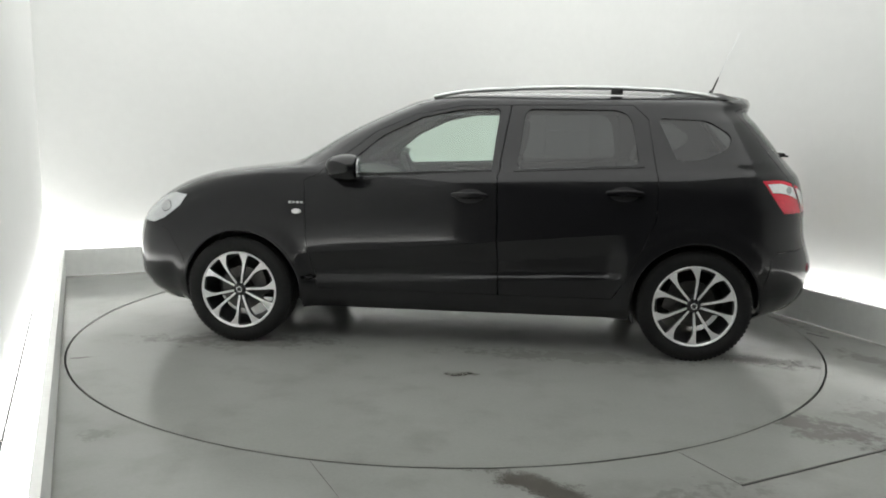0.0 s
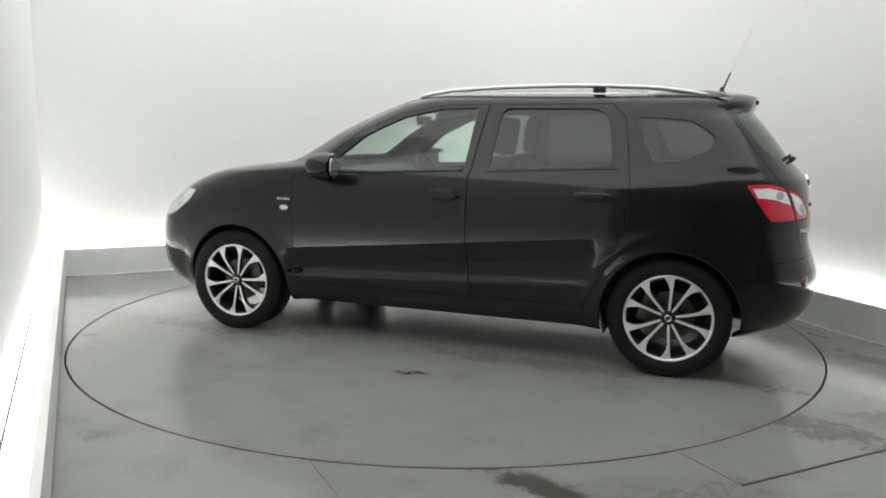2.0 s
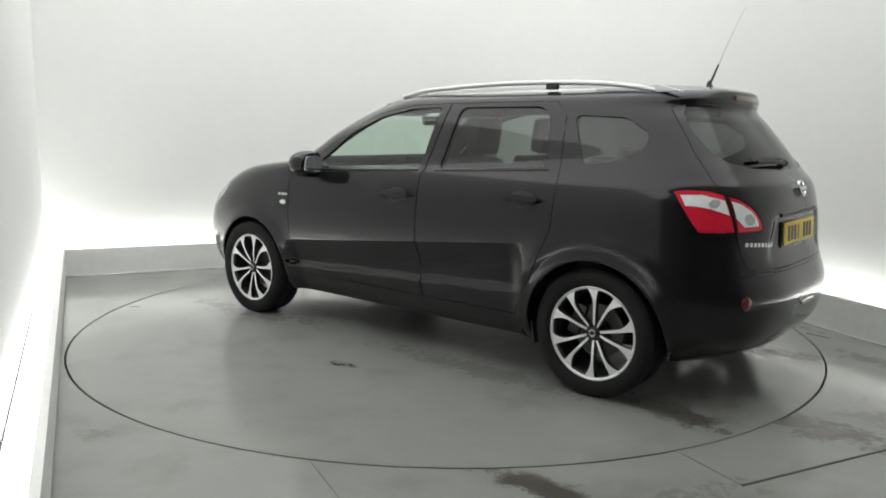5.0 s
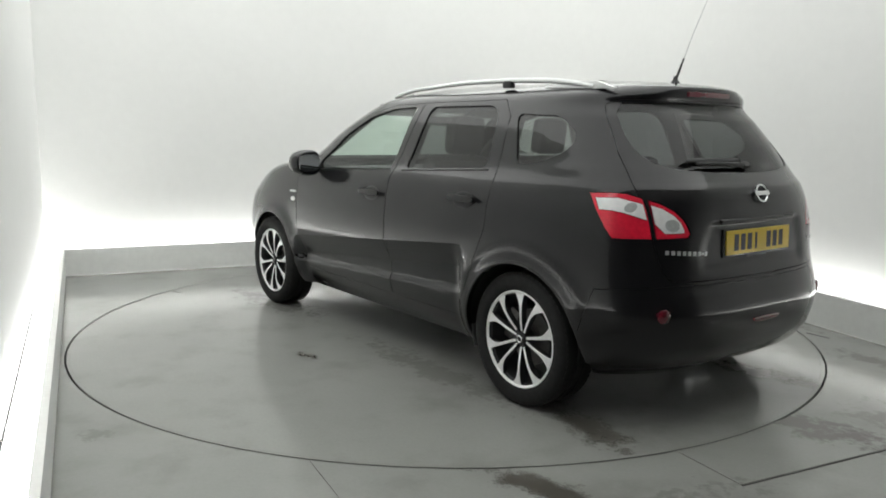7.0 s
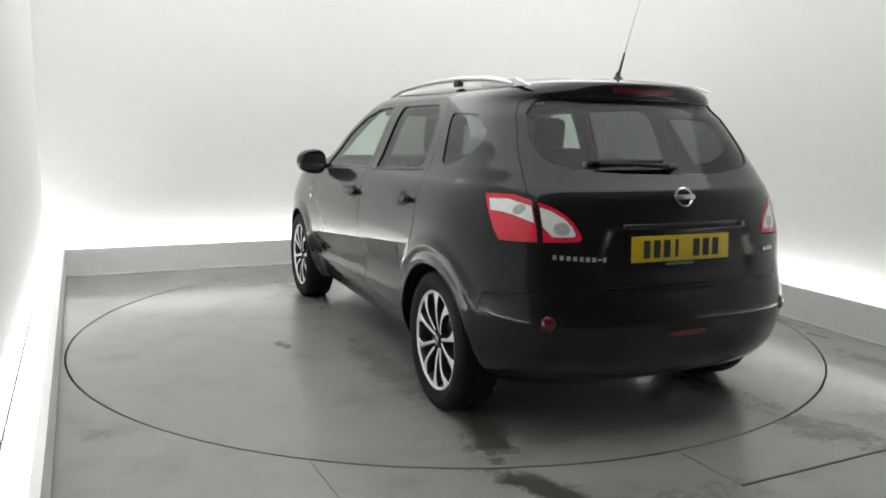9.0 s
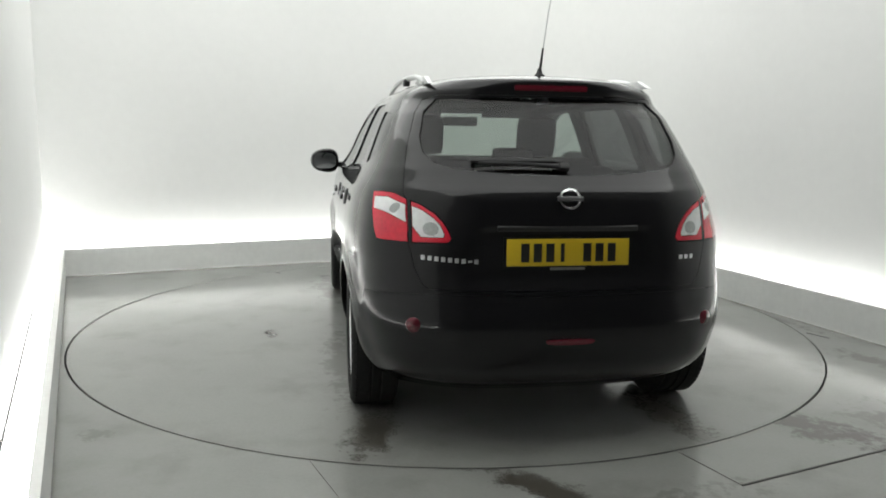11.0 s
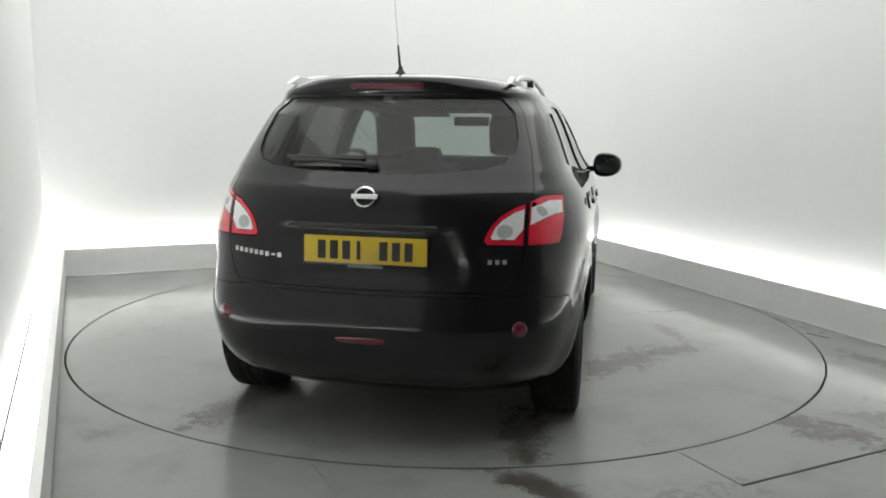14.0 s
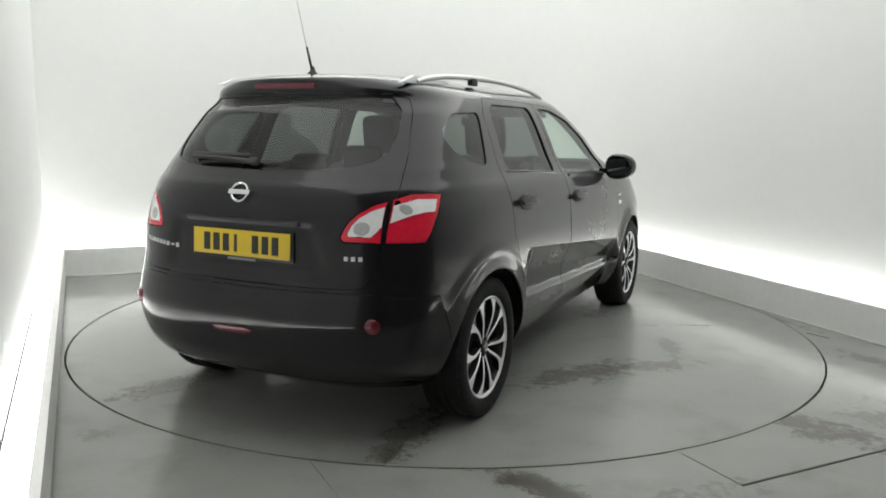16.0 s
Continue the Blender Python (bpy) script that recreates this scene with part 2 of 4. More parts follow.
def ground():
    """One sheet with a round opening for the turntable, and a pit below the gap."""
    bm = bmesh.new()
    outer = [(-9, -13), (10, -13), (10, 8), (-9, 8)]
    ov = [bm.verts.new((x, y, 0)) for x, y in outer]
    edges = [bm.edges.new((ov[i], ov[(i + 1) % 4])) for i in range(4)]
    steps = 180
    rv = [bm.verts.new(((RING + 0.006) * math.cos(2 * math.pi * k / steps), (RING + 0.006) * math.sin(2 * math.pi * k / steps), 0)) for k in range(steps)]
    edges += [bm.edges.new((rv[k], rv[(k + 1) % steps])) for k in range(steps)]
    bmesh.ops.triangle_fill(bm, use_beauty=True, edges=edges)
    for f in list(bm.faces):
        if f.calc_center_median().length < RING - 0.05:
            bm.faces.remove(f)
    lows = [bm.verts.new((v.co.x, v.co.y, -0.06)) for v in rv]
    for k in range(steps):
        bm.faces.new((rv[k], rv[(k + 1) % steps], lows[(k + 1) % steps], lows[k]))
    bmesh.ops.recalc_face_normals(bm, faces=bm.faces)
    marks = [(0.40, -2.60, 0.34, 0.08, -35, 0.9), (1.75, -1.95, 0.34, 0.15, -40, 0.55), (2.35, -1.75, 0.5, 0.22, 25, 0.4), (0.75, -2.75, 0.5, 0.15, 20, 0.35), (2.33, 0.40, 0.6, 0.06, -67, 0.4), (-1.51, -2.15, 0.09, 0.06, 0, 0.35), (2.62, -0.9, 0.3, 0.12, -60, 0.4)]
    g = tagged(part("floor", bm, floor_material("painted_concrete", marks), smooth=False), "grey painted concrete studio floor with brown tyre dirt", kind="structure")
    joint_fill(g)
    base = boxed(5.4, 5.4, 0.02, pose(0, 0, -0.09))
    tagged(part("floor_pit", base, PIT, smooth=False), "dark shallow pit under the turntable", kind="structure")
    for p, q, w in (((1.15, -2.545), (3.1, -1.60), 0.011), ((1.15, -2.54), (0.995, -2.232), 0.0035), ((-0.545, -2.378), (-0.345, -2.76), 0.0035), ((2.47, -0.20), (2.56, -0.33), 0.014)):
        p, q = Vector((*p, 0)), Vector((*q, 0))
        d = q - p
        bmj = boxed(d.length, w, 0.006, Matrix.Translation((p + q) / 2) @ Matrix.Rotation(math.atan2(d.y, d.x), 4, "Z"), 0.0015)
        tagged(part("floor_joint", bmj, JOINT if w > 0.004 else MOTTLED_GREY, g, smooth=False), "dark sealed joint between floor plates")


def joint_fill(ground_sheet):
    """An added pale fill that fades the dark line along one stretch of the gap round the turntable."""
    bm = bmesh.new()
    rows = []
    for k in range(17):
        a = radians(-66.5 + 17.5 * k / 16)
        rows.append([bm.verts.new((r * math.cos(a), r * math.sin(a), z)) for r, z in ((RING - 0.0045, -0.004), (RING + 0.005, -0.002), (RING + 0.005, -0.03), (RING - 0.0045, -0.03))])
    for p, q in zip(rows, rows[1:]):
        for i in range(4):
            bm.faces.new((p[i], p[(i + 1) % 4], q[(i + 1) % 4], q[i]))
    bm.faces.new(rows[0])
    bm.faces.new(rows[-1][::-1])
    bmesh.ops.recalc_face_normals(bm, faces=bm.faces)
    part("joint_fill", bm, MOTTLED_GREY, ground_sheet, "pale fill added in one stretch of the turntable gap")


def turntable():
    steps = 180
    table = tagged(new("turntable"), "round grey painted turntable plate set flush in the floor", "turntable")
    bm = bmesh.new()
    bmesh.ops.create_cone(bm, cap_ends=True, segments=steps, radius1=RING - 0.0262, radius2=RING - 0.0262, depth=0.05, matrix=Matrix.Translation((0, 0, -0.025)))
    part("plate", bm, floor_material("turntable_paint", TABLE_MARKS, (0.29, 0.295, 0.28)), table, smooth=False)
    edge = lathe([(RING - 0.026, 0.0), (RING - 0.006, 0.0), (RING - 0.006, -0.05), (RING - 0.026, -0.05)], steps, "Z")
    part("edge_ring", edge, floor_material("turntable_edge_paint", [], (0.28, 0.285, 0.27)), table, "grey painted steel edge ring of the turntable", smooth=False)
    return table


TABLE_MARKS = [(-0.22, 1.20, 0.075, 0.04, 10, 0.9), (-1.95, 0.65, 0.36, 0.09, -10, 0.95), (-1.95, -0.76, 0.34, 0.10, 8, 0.95), (-0.70, -1.22, 0.45, 0.14, -35, 0.55), (-0.42, -1.47, 0.34, 0.10, -50, 0.5), (0.05, -1.55, 0.3, 0.08, 20, 0.4), (0.67, -1.476, 0.26, 0.014, -60.8, 0.8), (2.0, 1.27, 0.08, 0.014, 27, 0.7), (1.2, 0.75, 0.6, 0.16, 5, 0.4), (-0.9, 0.75, 0.7, 0.12, 0, 0.35), (-1.3, -0.80, 0.5, 0.10, 5, 0.3), (1.1, -0.85, 0.5, 0.14, 0, 0.35)]


# ---- the car's skin ----
# Each height z of the body: nose x, tail x, half width, roundness of nose and tail on plan
LEVELS = (
    (0.22, 2.13, -1.93, 0.775, 9.0, 5.2), (0.30, 2.21, -2.085, 0.830, 9.5, 5.8),
    (0.40, 2.245, -2.145, 0.866, 10.0, 6.1), (0.54, 2.25, -2.165, 0.8835, 10.5, 6.4),
    (0.625, 2.24, -2.144, 0.8872, 10.5, 6.4), (0.67, 2.23, -2.127, 0.8880, 10.5, 6.4),
    (0.78, 2.185, -2.105, 0.8860, 10.5, 6.4), (0.88, 2.075, -2.10, 0.878, 10.5, 6.4),
    (0.97, 1.92, -2.095, 0.865, 11.5, 6.2), (1.05, 1.69, -2.085, 0.843, 13.0, 6.2),
    (1.09, 1.43, -2.07, 0.824, 14.0, 6.6), (1.12, 1.17, -2.045, 0.804, 14.0, 7.2),
    (1.18, 1.04, -1.995, 0.772, 13.0, 8.2), (1.30, 0.84, -1.905, 0.724, 13.0, 8.2),
    (1.40, 0.64, -1.825, 0.681, 12.0, 8.2), (1.475, 0.47, -1.769, 0.640, 11.0, 7.3),
    (1.513, 0.38, -1.78, 0.610, 9.5, 7.4), (1.550, 0.24, -1.78, 0.547, 7.5, 6.5),
    (1.576, 0.09, -1.70, 0.455, 5.5, 5.5), (1.600, -0.15, -1.42, 0.30, 4.5, 4.5),
    (1.612, -0.38, -1.12, 0.16, 3.0, 3.0))
MIDDLE = -0.55
LZ = np.array([row[0] for row in LEVELS])
LV = np.array([row[1:] for row in LEVELS])


def slopes(x, y):
    """Slopes of a curve through the levels that never overshoots."""
    h, d = np.diff(x), np.diff(y) / np.diff(x)
    m = np.zeros(len(x))
    for i in range(1, len(x) - 1):
        if d[i - 1] * d[i] > 0:
            w1, w2 = 2 * h[i] + h[i - 1], h[i] + 2 * h[i - 1]
            m[i] = (w1 + w2) / (w1 / d[i - 1] + w2 / d[i])
    m[0], m[-1] = d[0], d[-1]
    return m


LM = np.stack([slopes(LZ, LV[:, k]) for k in range(LV.shape[1])], 1)


def level(z):
    z = min(max(z, LZ[0]), LZ[-1])
    i = min(int(np.searchsorted(LZ, z, "right")) - 1, len(LZ) - 2)
    h = LZ[i + 1] - LZ[i]
    s = (z - LZ[i]) / h
    return ((1 + 2 * s) * (1 - s) ** 2 * LV[i] + s * (1 - s) ** 2 * h * LM[i] + s * s * (3 - 2 * s) * LV[i + 1] + s * s * (s - 1) * h * LM[i + 1])


AXLE, HUB = 1.38, 0.330


def power(z, tail):
    """How square the corners are on plan: fuller low down and at the nose."""
    low = min(1, max(0, (1.15 - z) / 0.25))
    return 2.5 + 0.8 * low if tail else 3.8


OUTLINES = {}


def outline(z):
    """The half outline on plan at height z: arc share, x and y for the nose half and for the tail half."""
    key = round(z, 6)
    if key not in OUTLINES:
        nose, tail, w, nf, nr = level(z)
        mid = MIDDLE
        halves = []
        for end, n, tail_half in ((nose, nf, False), (tail, nr, True)):
            # close steps both round the end and along the flank
            th = np.unique(np.concatenate([np.linspace(0, np.pi / 2, 500), np.arccos(np.linspace(1, 0, 260) ** (n / 2))]))
            x = mid + (end - mid) * np.maximum(np.cos(th), 0) ** (2 / n)
            y = w * np.sin(th) ** (2 / power(z, tail_half))
            s = np.concatenate([[0], np.cumsum(np.hypot(np.diff(x), np.diff(y)))])
            halves.append((s / s[-1], x, y))
        OUTLINES[key] = halves
    return OUTLINES[key]


def ramp(a, b, v):
    """From 0 at a to 1 at b, smoothly."""
    u = min(1, max(0, (v - a) / (b - a)))
    return u * u * (3 - 2 * u)


def crease_height(x):
    return 0.575 + 0.09 * (1 - x)


def skin(s, z):
    """The surface: s from -1 (middle of the nose) over 0 (widest) to 1 (middle of the tail)."""
    share, x, y = outline(z)[0 if s < 0 else 1]
    u = 1 - abs(s)
    px, py = float(np.interp(u, share, x)), float(np.interp(u, share, y))
    # flared arches
    for ax in (AXLE, -AXLE):
        r = math.hypot(px - ax, z - HUB)
        if z < 0.95 and py > 0.5:
            py += ((0.020 if ax > 0 else 0.010) + 0.04 * max(0, 0.6 - z)) * math.exp(-((r - 0.385) / 0.06) ** 2)
            if ax < 0:
                py += 0.006 * math.exp(-((r - 0.465) / 0.028) ** 2) * min(1, max(0, (z - 0.45) / 0.2))
    # a sharp crease climbs along the doors, the panel turns under below it and comes out again at the sill
    if py > 0.6 and -1.0 < px < 1.05:
        fade = ramp(-0.98, -0.86, px) * ramp(1.05, 0.90, px)
        crease, sill = crease_height(px), 0.39 + 0.045 * (0.9 - px)
        py -= fade * (0.048 * min(1, max(0, crease - z) / 0.125) - 0.022 * ramp(sill + 0.045, sill, z))
    # the hollow round the number plate
    if px < -1.8 and 0.66 < z < 1.0:
        px += 0.014 * ramp(0.45, 0.37, py + 0.4 * max(0, z - 0.80)) * ramp(0.690, 0.765, z) * ramp(0.955, 0.925, z)
    return Vector((px, py, z))


def flat_at(kind, value, z):
    """The s of a point with this x (on the flank) or this y (on the tail or nose) at height z."""
    if kind == "x":
        mid = MIDDLE
        share, x, y = outline(z)[0 if value > mid else 1]
        order = np.argsort(x)
        u = float(np.interp(value, x[order], share[order]))
        return u - 1 if value > mid else 1 - u
    share, x, y = outline(z)[1 if kind == "y" else 0]
    u = float(np.interp(abs(value), y, share))
    return 1 - u if kind == "y" else u - 1


def flatten(points, step=0.06):
    """An outline of (kind, value, z) laid out on the (s, z) sheet in short pieces."""
    out = []
    for i, (k, v, z) in enumerate(points):
        k2, v2, z2 = points[(i + 1) % len(points)]
        if k == k2:
            n = max(1, round(math.hypot(v2 - v, z2 - z) / step))
            out += [(flat_at(k, v + (v2 - v) * j / n, z + (z2 - z) * j / n), z + (z2 - z) * j / n) for j in range(n)]
        else:
            out.append((flat_at(k, v, z), z))
    return out


def on(kind, pts, soften=0):
    pts = trimmed([(v, z, 0) for v, z in pts], 0.012 * soften) if soften else pts
    return [(kind, p[0], p[1]) for p in pts]


def inside(p, poly):
    x, y = p
    hit = False
    for (x1, y1), (x2, y2) in zip(poly, poly[1:] + poly[:1]):
        if (y1 > y) != (y2 > y) and x < (x2 - x1) * (y - y1) / (y2 - y1) + x1:
            hit = not hit
    return hit


def arch(x0, r=0.382):
    return [("x", x0 + r * math.cos(a), HUB + r * math.sin(a)) for a in (math.pi * (k / 20 * 1.24 - 0.12) for k in range(21))]


REGIONS = [  # first match wins
    ("arch_hole", arch(AXLE)), ("arch_hole", arch(-AXLE)),
    ("front_window", on("x", [(0.715, 1.125), (0.50, 1.30), (0.27, 1.41), (0.03, 1.462), (-0.205, 1.470), (-0.160, 1.100), (0.65, 1.055)], 1)),
    ("rear_window", on("x", [(-0.365, 1.468), (-0.92, 1.468), (-0.985, 1.42), (-1.03, 1.150), (-0.32, 1.115)], 2)),
    ("quarter_window", on("x", [(-1.135, 1.425), (-1.43, 1.412), (-1.57, 1.325), (-1.545, 1.25), (-1.41, 1.192), (-1.25, 1.170)], 2)),
    ("windscreen", [("f", 0.0, 1.135), ("f", 0.68, 1.14), ("f", 0.61, 1.30), ("f", 0.555, 1.42), ("f", 0.50, 1.49), ("f", 0.42, 1.525), ("f", 0.0, 1.535)]),
    ("tailgate_glass", [("y", -0.0, 1.478), ("y", 0.49, 1.472), ("y", 0.545, 1.42), ("y", 0.575, 1.31), ("y", 0.568, 1.245), ("y", 0.53, 1.205), ("y", 0.46, 1.182), ("y", 0.25, 1.163), ("y", 0.0, 1.158)]),
    ("lamp_bulb", [("y", 0.561 + 0.031 * math.cos(a), 0.939 + 0.027 * math.sin(a)) for a in (math.pi * k / 8 for k in range(16))]),
    ("lamp_bulb_outer", [("x", -1.905 + 0.020 * math.cos(a), 1.014 + 0.021 * math.sin(a)) for a in (math.pi * k / 8 for k in range(16))]),
    ("lamp_clear", [("x", -1.766, 1.051), ("x", -1.852, 1.054), ("y", 0.656, 1.030), ("y", 0.656, 0.962), ("x", -1.895, 0.990), ("x", -1.845, 1.000), ("x", -1.795, 1.003)]),
    ("lamp_clear_inner", [("y", 0.630, 1.026), ("y", 0.590, 1.010), ("y", 0.548, 0.981), ("y", 0.522, 0.950), ("y", 0.509, 0.918), ("y", 0.513, 0.907), ("y", 0.598, 0.906), ("y", 0.630, 0.946)]),
    ("tail_lamp", [("x", -1.733, 1.071), ("x", -1.80, 1.076), ("x", -1.87, 1.074), ("y", 0.650, 1.054), ("y", 0.650, 0.882), ("x", -1.92, 0.880), ("x", -1.868, 0.881), ("x", -1.835, 0.922), ("x", -1.785, 0.995)]),
    ("tail_lamp_inner", [("y", 0.634, 1.047), ("y", 0.595, 1.034), ("y", 0.545, 1.002), ("y", 0.512, 0.968), ("y", 0.493, 0.936), ("y", 0.481, 0.903), ("y", 0.493, 0.885), ("y", 0.634, 0.881)]),
    ("headlight_bulb", [("x", 1.905 + 0.042 * math.cos(a), 0.838 + 0.032 * math.sin(a)) for a in (math.pi * k / 8 for k in range(16))]),
    ("headlight", [("x", 1.75, 0.915), ("x", 1.86, 0.925), ("f", 0.62, 0.885), ("f", 0.50, 0.82), ("f", 0.55, 0.735), ("x", 1.99, 0.730), ("x", 1.90, 0.765), ("x", 1.79, 0.845)]),
    ("front_door", on("x", [(0.97, 1.03), (0.955, 0.64), (0.90, 0.35), (-0.225, 0.35), (-0.21, 0.71), (-0.205, 1.04), (-0.215, 1.14), (-0.275, 1.495), (0.02, 1.488), (0.30, 1.435), (0.55, 1.325), (0.78, 1.15), (0.88, 1.06)])),
    ("rear_door", on("x", [(-0.215, 1.14), (-0.205, 1.04), (-0.21, 0.71), (-0.225, 0.35), (-0.90, 0.35), (-0.985, 0.50), (-1.06, 0.66), (-1.135, 0.85), (-1.14, 1.05), (-1.085, 1.42), (-1.0, 1.50), (-0.275, 1.495)])),
    ("tailgate", [("y", 0.0, 1.492), ("y", 0.49, 1.490), ("y", 0.545, 1.470), ("y", 0.585, 1.41), ("y", 0.635, 1.25), ("y", 0.660, 1.10), ("y", 0.655, 0.97), ("y", 0.644, 0.864), ("y", 0.626, 0.779), ("y", 0.600, 0.719), ("y", 0.574, 0.697), ("y", 0.45, 0.692), ("y", 0.0, 0.688)]),
    ("bonnet", [("f", 0.0, 1.115), ("f", 0.60, 1.105), ("f", 0.66, 1.03), ("f", 0.60, 0.93), ("f", 0.40, 0.86), ("f", 0.0, 0.85)]),
    ("rear_bumper", [("x", -1.60, 0.22), ("x", -1.76, 0.46), ("x", -1.82, 0.655), ("y", 0.57, 0.680), ("y", 0.0, 0.672), ("y", 0.0, 0.21)]),
    ("front_bumper", [("x", 1.66, 0.22), ("x", 1.76, 0.52), ("x", 1.88, 0.70), ("f", 0.50, 0.735), ("f", 0.50, 0.84), ("f", 0.0, 0.835), ("f", 0.0, 0.21)]),
]


def build_skin():
    """The half sheet in (s, z), cut along every seam, as lists of faces for each region."""
    flats = [(name, flatten(pts)) for name, pts in REGIONS]
    # outlines that end on the middle line run a little past it
    flats = [(name, [(math.copysign(1.02, s) if abs(s) > 0.9995 else s, z) for s, z in f]) for name, f in flats]
    bm = bmesh.new()
    zs = np.concatenate([np.linspace(0.22, 1.05, 48), np.linspace(1.05, 1.612, 46)[1:]])
    ss = np.concatenate([np.linspace(-1, 0, 74), np.linspace(0, 1, 84)[1:]])
    grid = [[bm.verts.new((s, z, 0)) for s in ss] for z in zs]
    for a, c in zip(grid, grid[1:]):
        for k in range(len(ss) - 1):
            bm.faces.new((a[k], a[k + 1], c[k + 1], c[k]))
    cuts = [list(zip(f, f[1:] + f[:1])) for _, f in flats]
    # vertices along both sides of the door crease keep it sharp
    for lift in (0.0015, -0.0015):
        line = [(flat_at("x", x, crease_height(x) + lift), crease_height(x) + lift) for x in np.linspace(1.05, -1.0, 30)]
        cuts.append(list(zip(line, line[1:])))
    for cut in cuts:
        for (s1, z1), (s2, z2) in cut:
            if abs(s1) > 1 and abs(s2) > 1:
                continue
            lo, hi = (min(s1, s2) - 0.004, min(z1, z2) - 0.004), (max(s1, s2) + 0.004, max(z1, z2) + 0.004)
            near = set()
            for face in bm.faces:
                vs = face.verts
                xs, ys = [v.co.x for v in vs], [v.co.y for v in vs]
                if max(xs) >= lo[0] and min(xs) <= hi[0] and max(ys) >= lo[1] and min(ys) <= hi[1]:
                    near.add(face)
            geom = list(near) + list({e for q in near for e in q.edges}) + list({v for q in near for v in q.verts})
            if geom and math.hypot(s2 - s1, z2 - z1) > 1e-5:
                bmesh.ops.bisect_plane(bm, geom=geom, dist=1e-5, plane_co=(s1, z1, 0), plane_no=(z2 - z1, s1 - s2, 0))
    bmesh.ops.remove_doubles(bm, verts=bm.verts, dist=0.0004)
    place, normal = {}, {}
    for v in bm.verts:
        s, z = v.co.x, v.co.y
        p = skin(s, z)
        e = 0.004
        a, c = skin(max(s - 0.008, -1), z), skin(min(s + 0.008, 1), z)
        gap = z - crease_height(p.x)
        low, high = (0.001, e) if 0 < gap < e else (e, 0.001) if -e < gap < 0 else (e, e)
        lo, hi = skin(s, max(z - low, 0.22)), skin(s, min(z + high, 1.612))
        n = (hi - lo).cross(c - a)
        if s in (-1.0, 1.0):
            n.y = 0
        n = n.normalized() if n.length > 1e-12 else Vector((0, 0, 1))
        if n.dot(p - Vector((-0.3 if abs(p.x) < 1.6 else 0, 0, 0.8))) < 0:
            n = -n
        place[v], normal[v] = p, n
    sets = {}
    for face in bm.faces:
        c = face.calc_center_median()
        name = next((name for name, f in flats if inside((c.x, c.y), f)), "shell")
        sets.setdefault(name, []).append([(tuple(place[v]), tuple(normal[v])) for v in face.verts])
    bm.free()
    return sets


def panel(name, faces, material, parent, sides=(1,), label="", gap=0.0035, inset=0.0, flange=0.022, spread=0.0):
    """A panel of the skin with its edges turned in, leaving a shut line. sides: 1 for the flank at +y, -1 mirrored, both for a middle piece."""
    verts, normals, polys, index = [], [], [], {}
    for side in sides:
        for f in faces:
            poly = []
            for p, n in f:
                key = (round(p[0], 5), round(p[1] * side, 5), round(p[2], 5))
                if key not in index:
                    index[key] = len(verts)
                    verts.append(Vector((p[0], p[1] * side, p[2])))
                    normals.append(Vector((n[0], n[1] * side, n[2])))
                poly.append(index[key])
            poly = poly if side > 0 else poly[::-1]
            if len(set(poly)) > 2:
                polys.append(poly)
    # one way round for all faces
    fixed = []
    for poly in polys:
        p0, p1, p2 = verts[poly[0]], verts[poly[1]], verts[poly[2]]
        n = (p1 - p0).cross(p2 - p0)
        if len(poly) > 3:
            n += (p2 - p0).cross(verts[poly[3]] - p0)
        fixed.append(poly if n.dot(sum((normals[i] for i in poly), Vector())) > 0 else poly[::-1])
    polys = fixed
    count = {}
    for poly in polys:
        for a, c in zip(poly, poly[1:] + poly[:1]):
            count.setdefault((min(a, c), max(a, c)), []).append((a, c))
    rim = [e[0] for e in count.values() if len(e) == 1]
    pull = {}
    for a, c in rim:
        d = (verts[c] - verts[a])
        if d.length < 1e-7:
            continue
        d = normals[a].cross(d.normalized())
        for i in (a, c):
            pull[i] = pull.get(i, Vector()) + d
    edge_pull = {i: p.normalized() if p.length > 1e-9 else Vector() for i, p in pull.items()}
    for i, p in edge_pull.items():
        verts[i] = verts[i] + p * (gap - spread)
    if inset:
        verts = [v - normals[i] * inset for i, v in enumerate(verts)]
    if flange:
        low, top = {}, {}
        for i in edge_pull:
            top[i] = len(verts)
            verts.append(verts[i].copy())
            normals.append(-edge_pull[i])
            low[i] = len(verts)
            verts.append(verts[i] - normals[i] * flange + edge_pull[i] * 0.002)
            normals.append(-edge_pull[i])
        for a, c in rim:
            if a in top and c in top:
                polys.append([top[c], top[a], low[a], low[c]])
    me = bpy.data.meshes.new(name)
    me.from_pydata([tuple(v) for v in verts], [], polys)
    me.materials.append(material)
    me.shade_smooth()
    me.normals_split_custom_set_from_vertices([tuple(n) for n in normals])
    ob = new(name, me)
    ob.parent = parent
    return tagged(ob, label)


# ---- wheels ----
def ring_mesh(bm, material, name):
    me = bpy.data.meshes.new(name)
    bm.to_mesh(me)
    bm.free()
    me.materials.append(material)
    me.shade_smooth()
    me.set_sharp_from_angle(angle=radians(35))
    return me


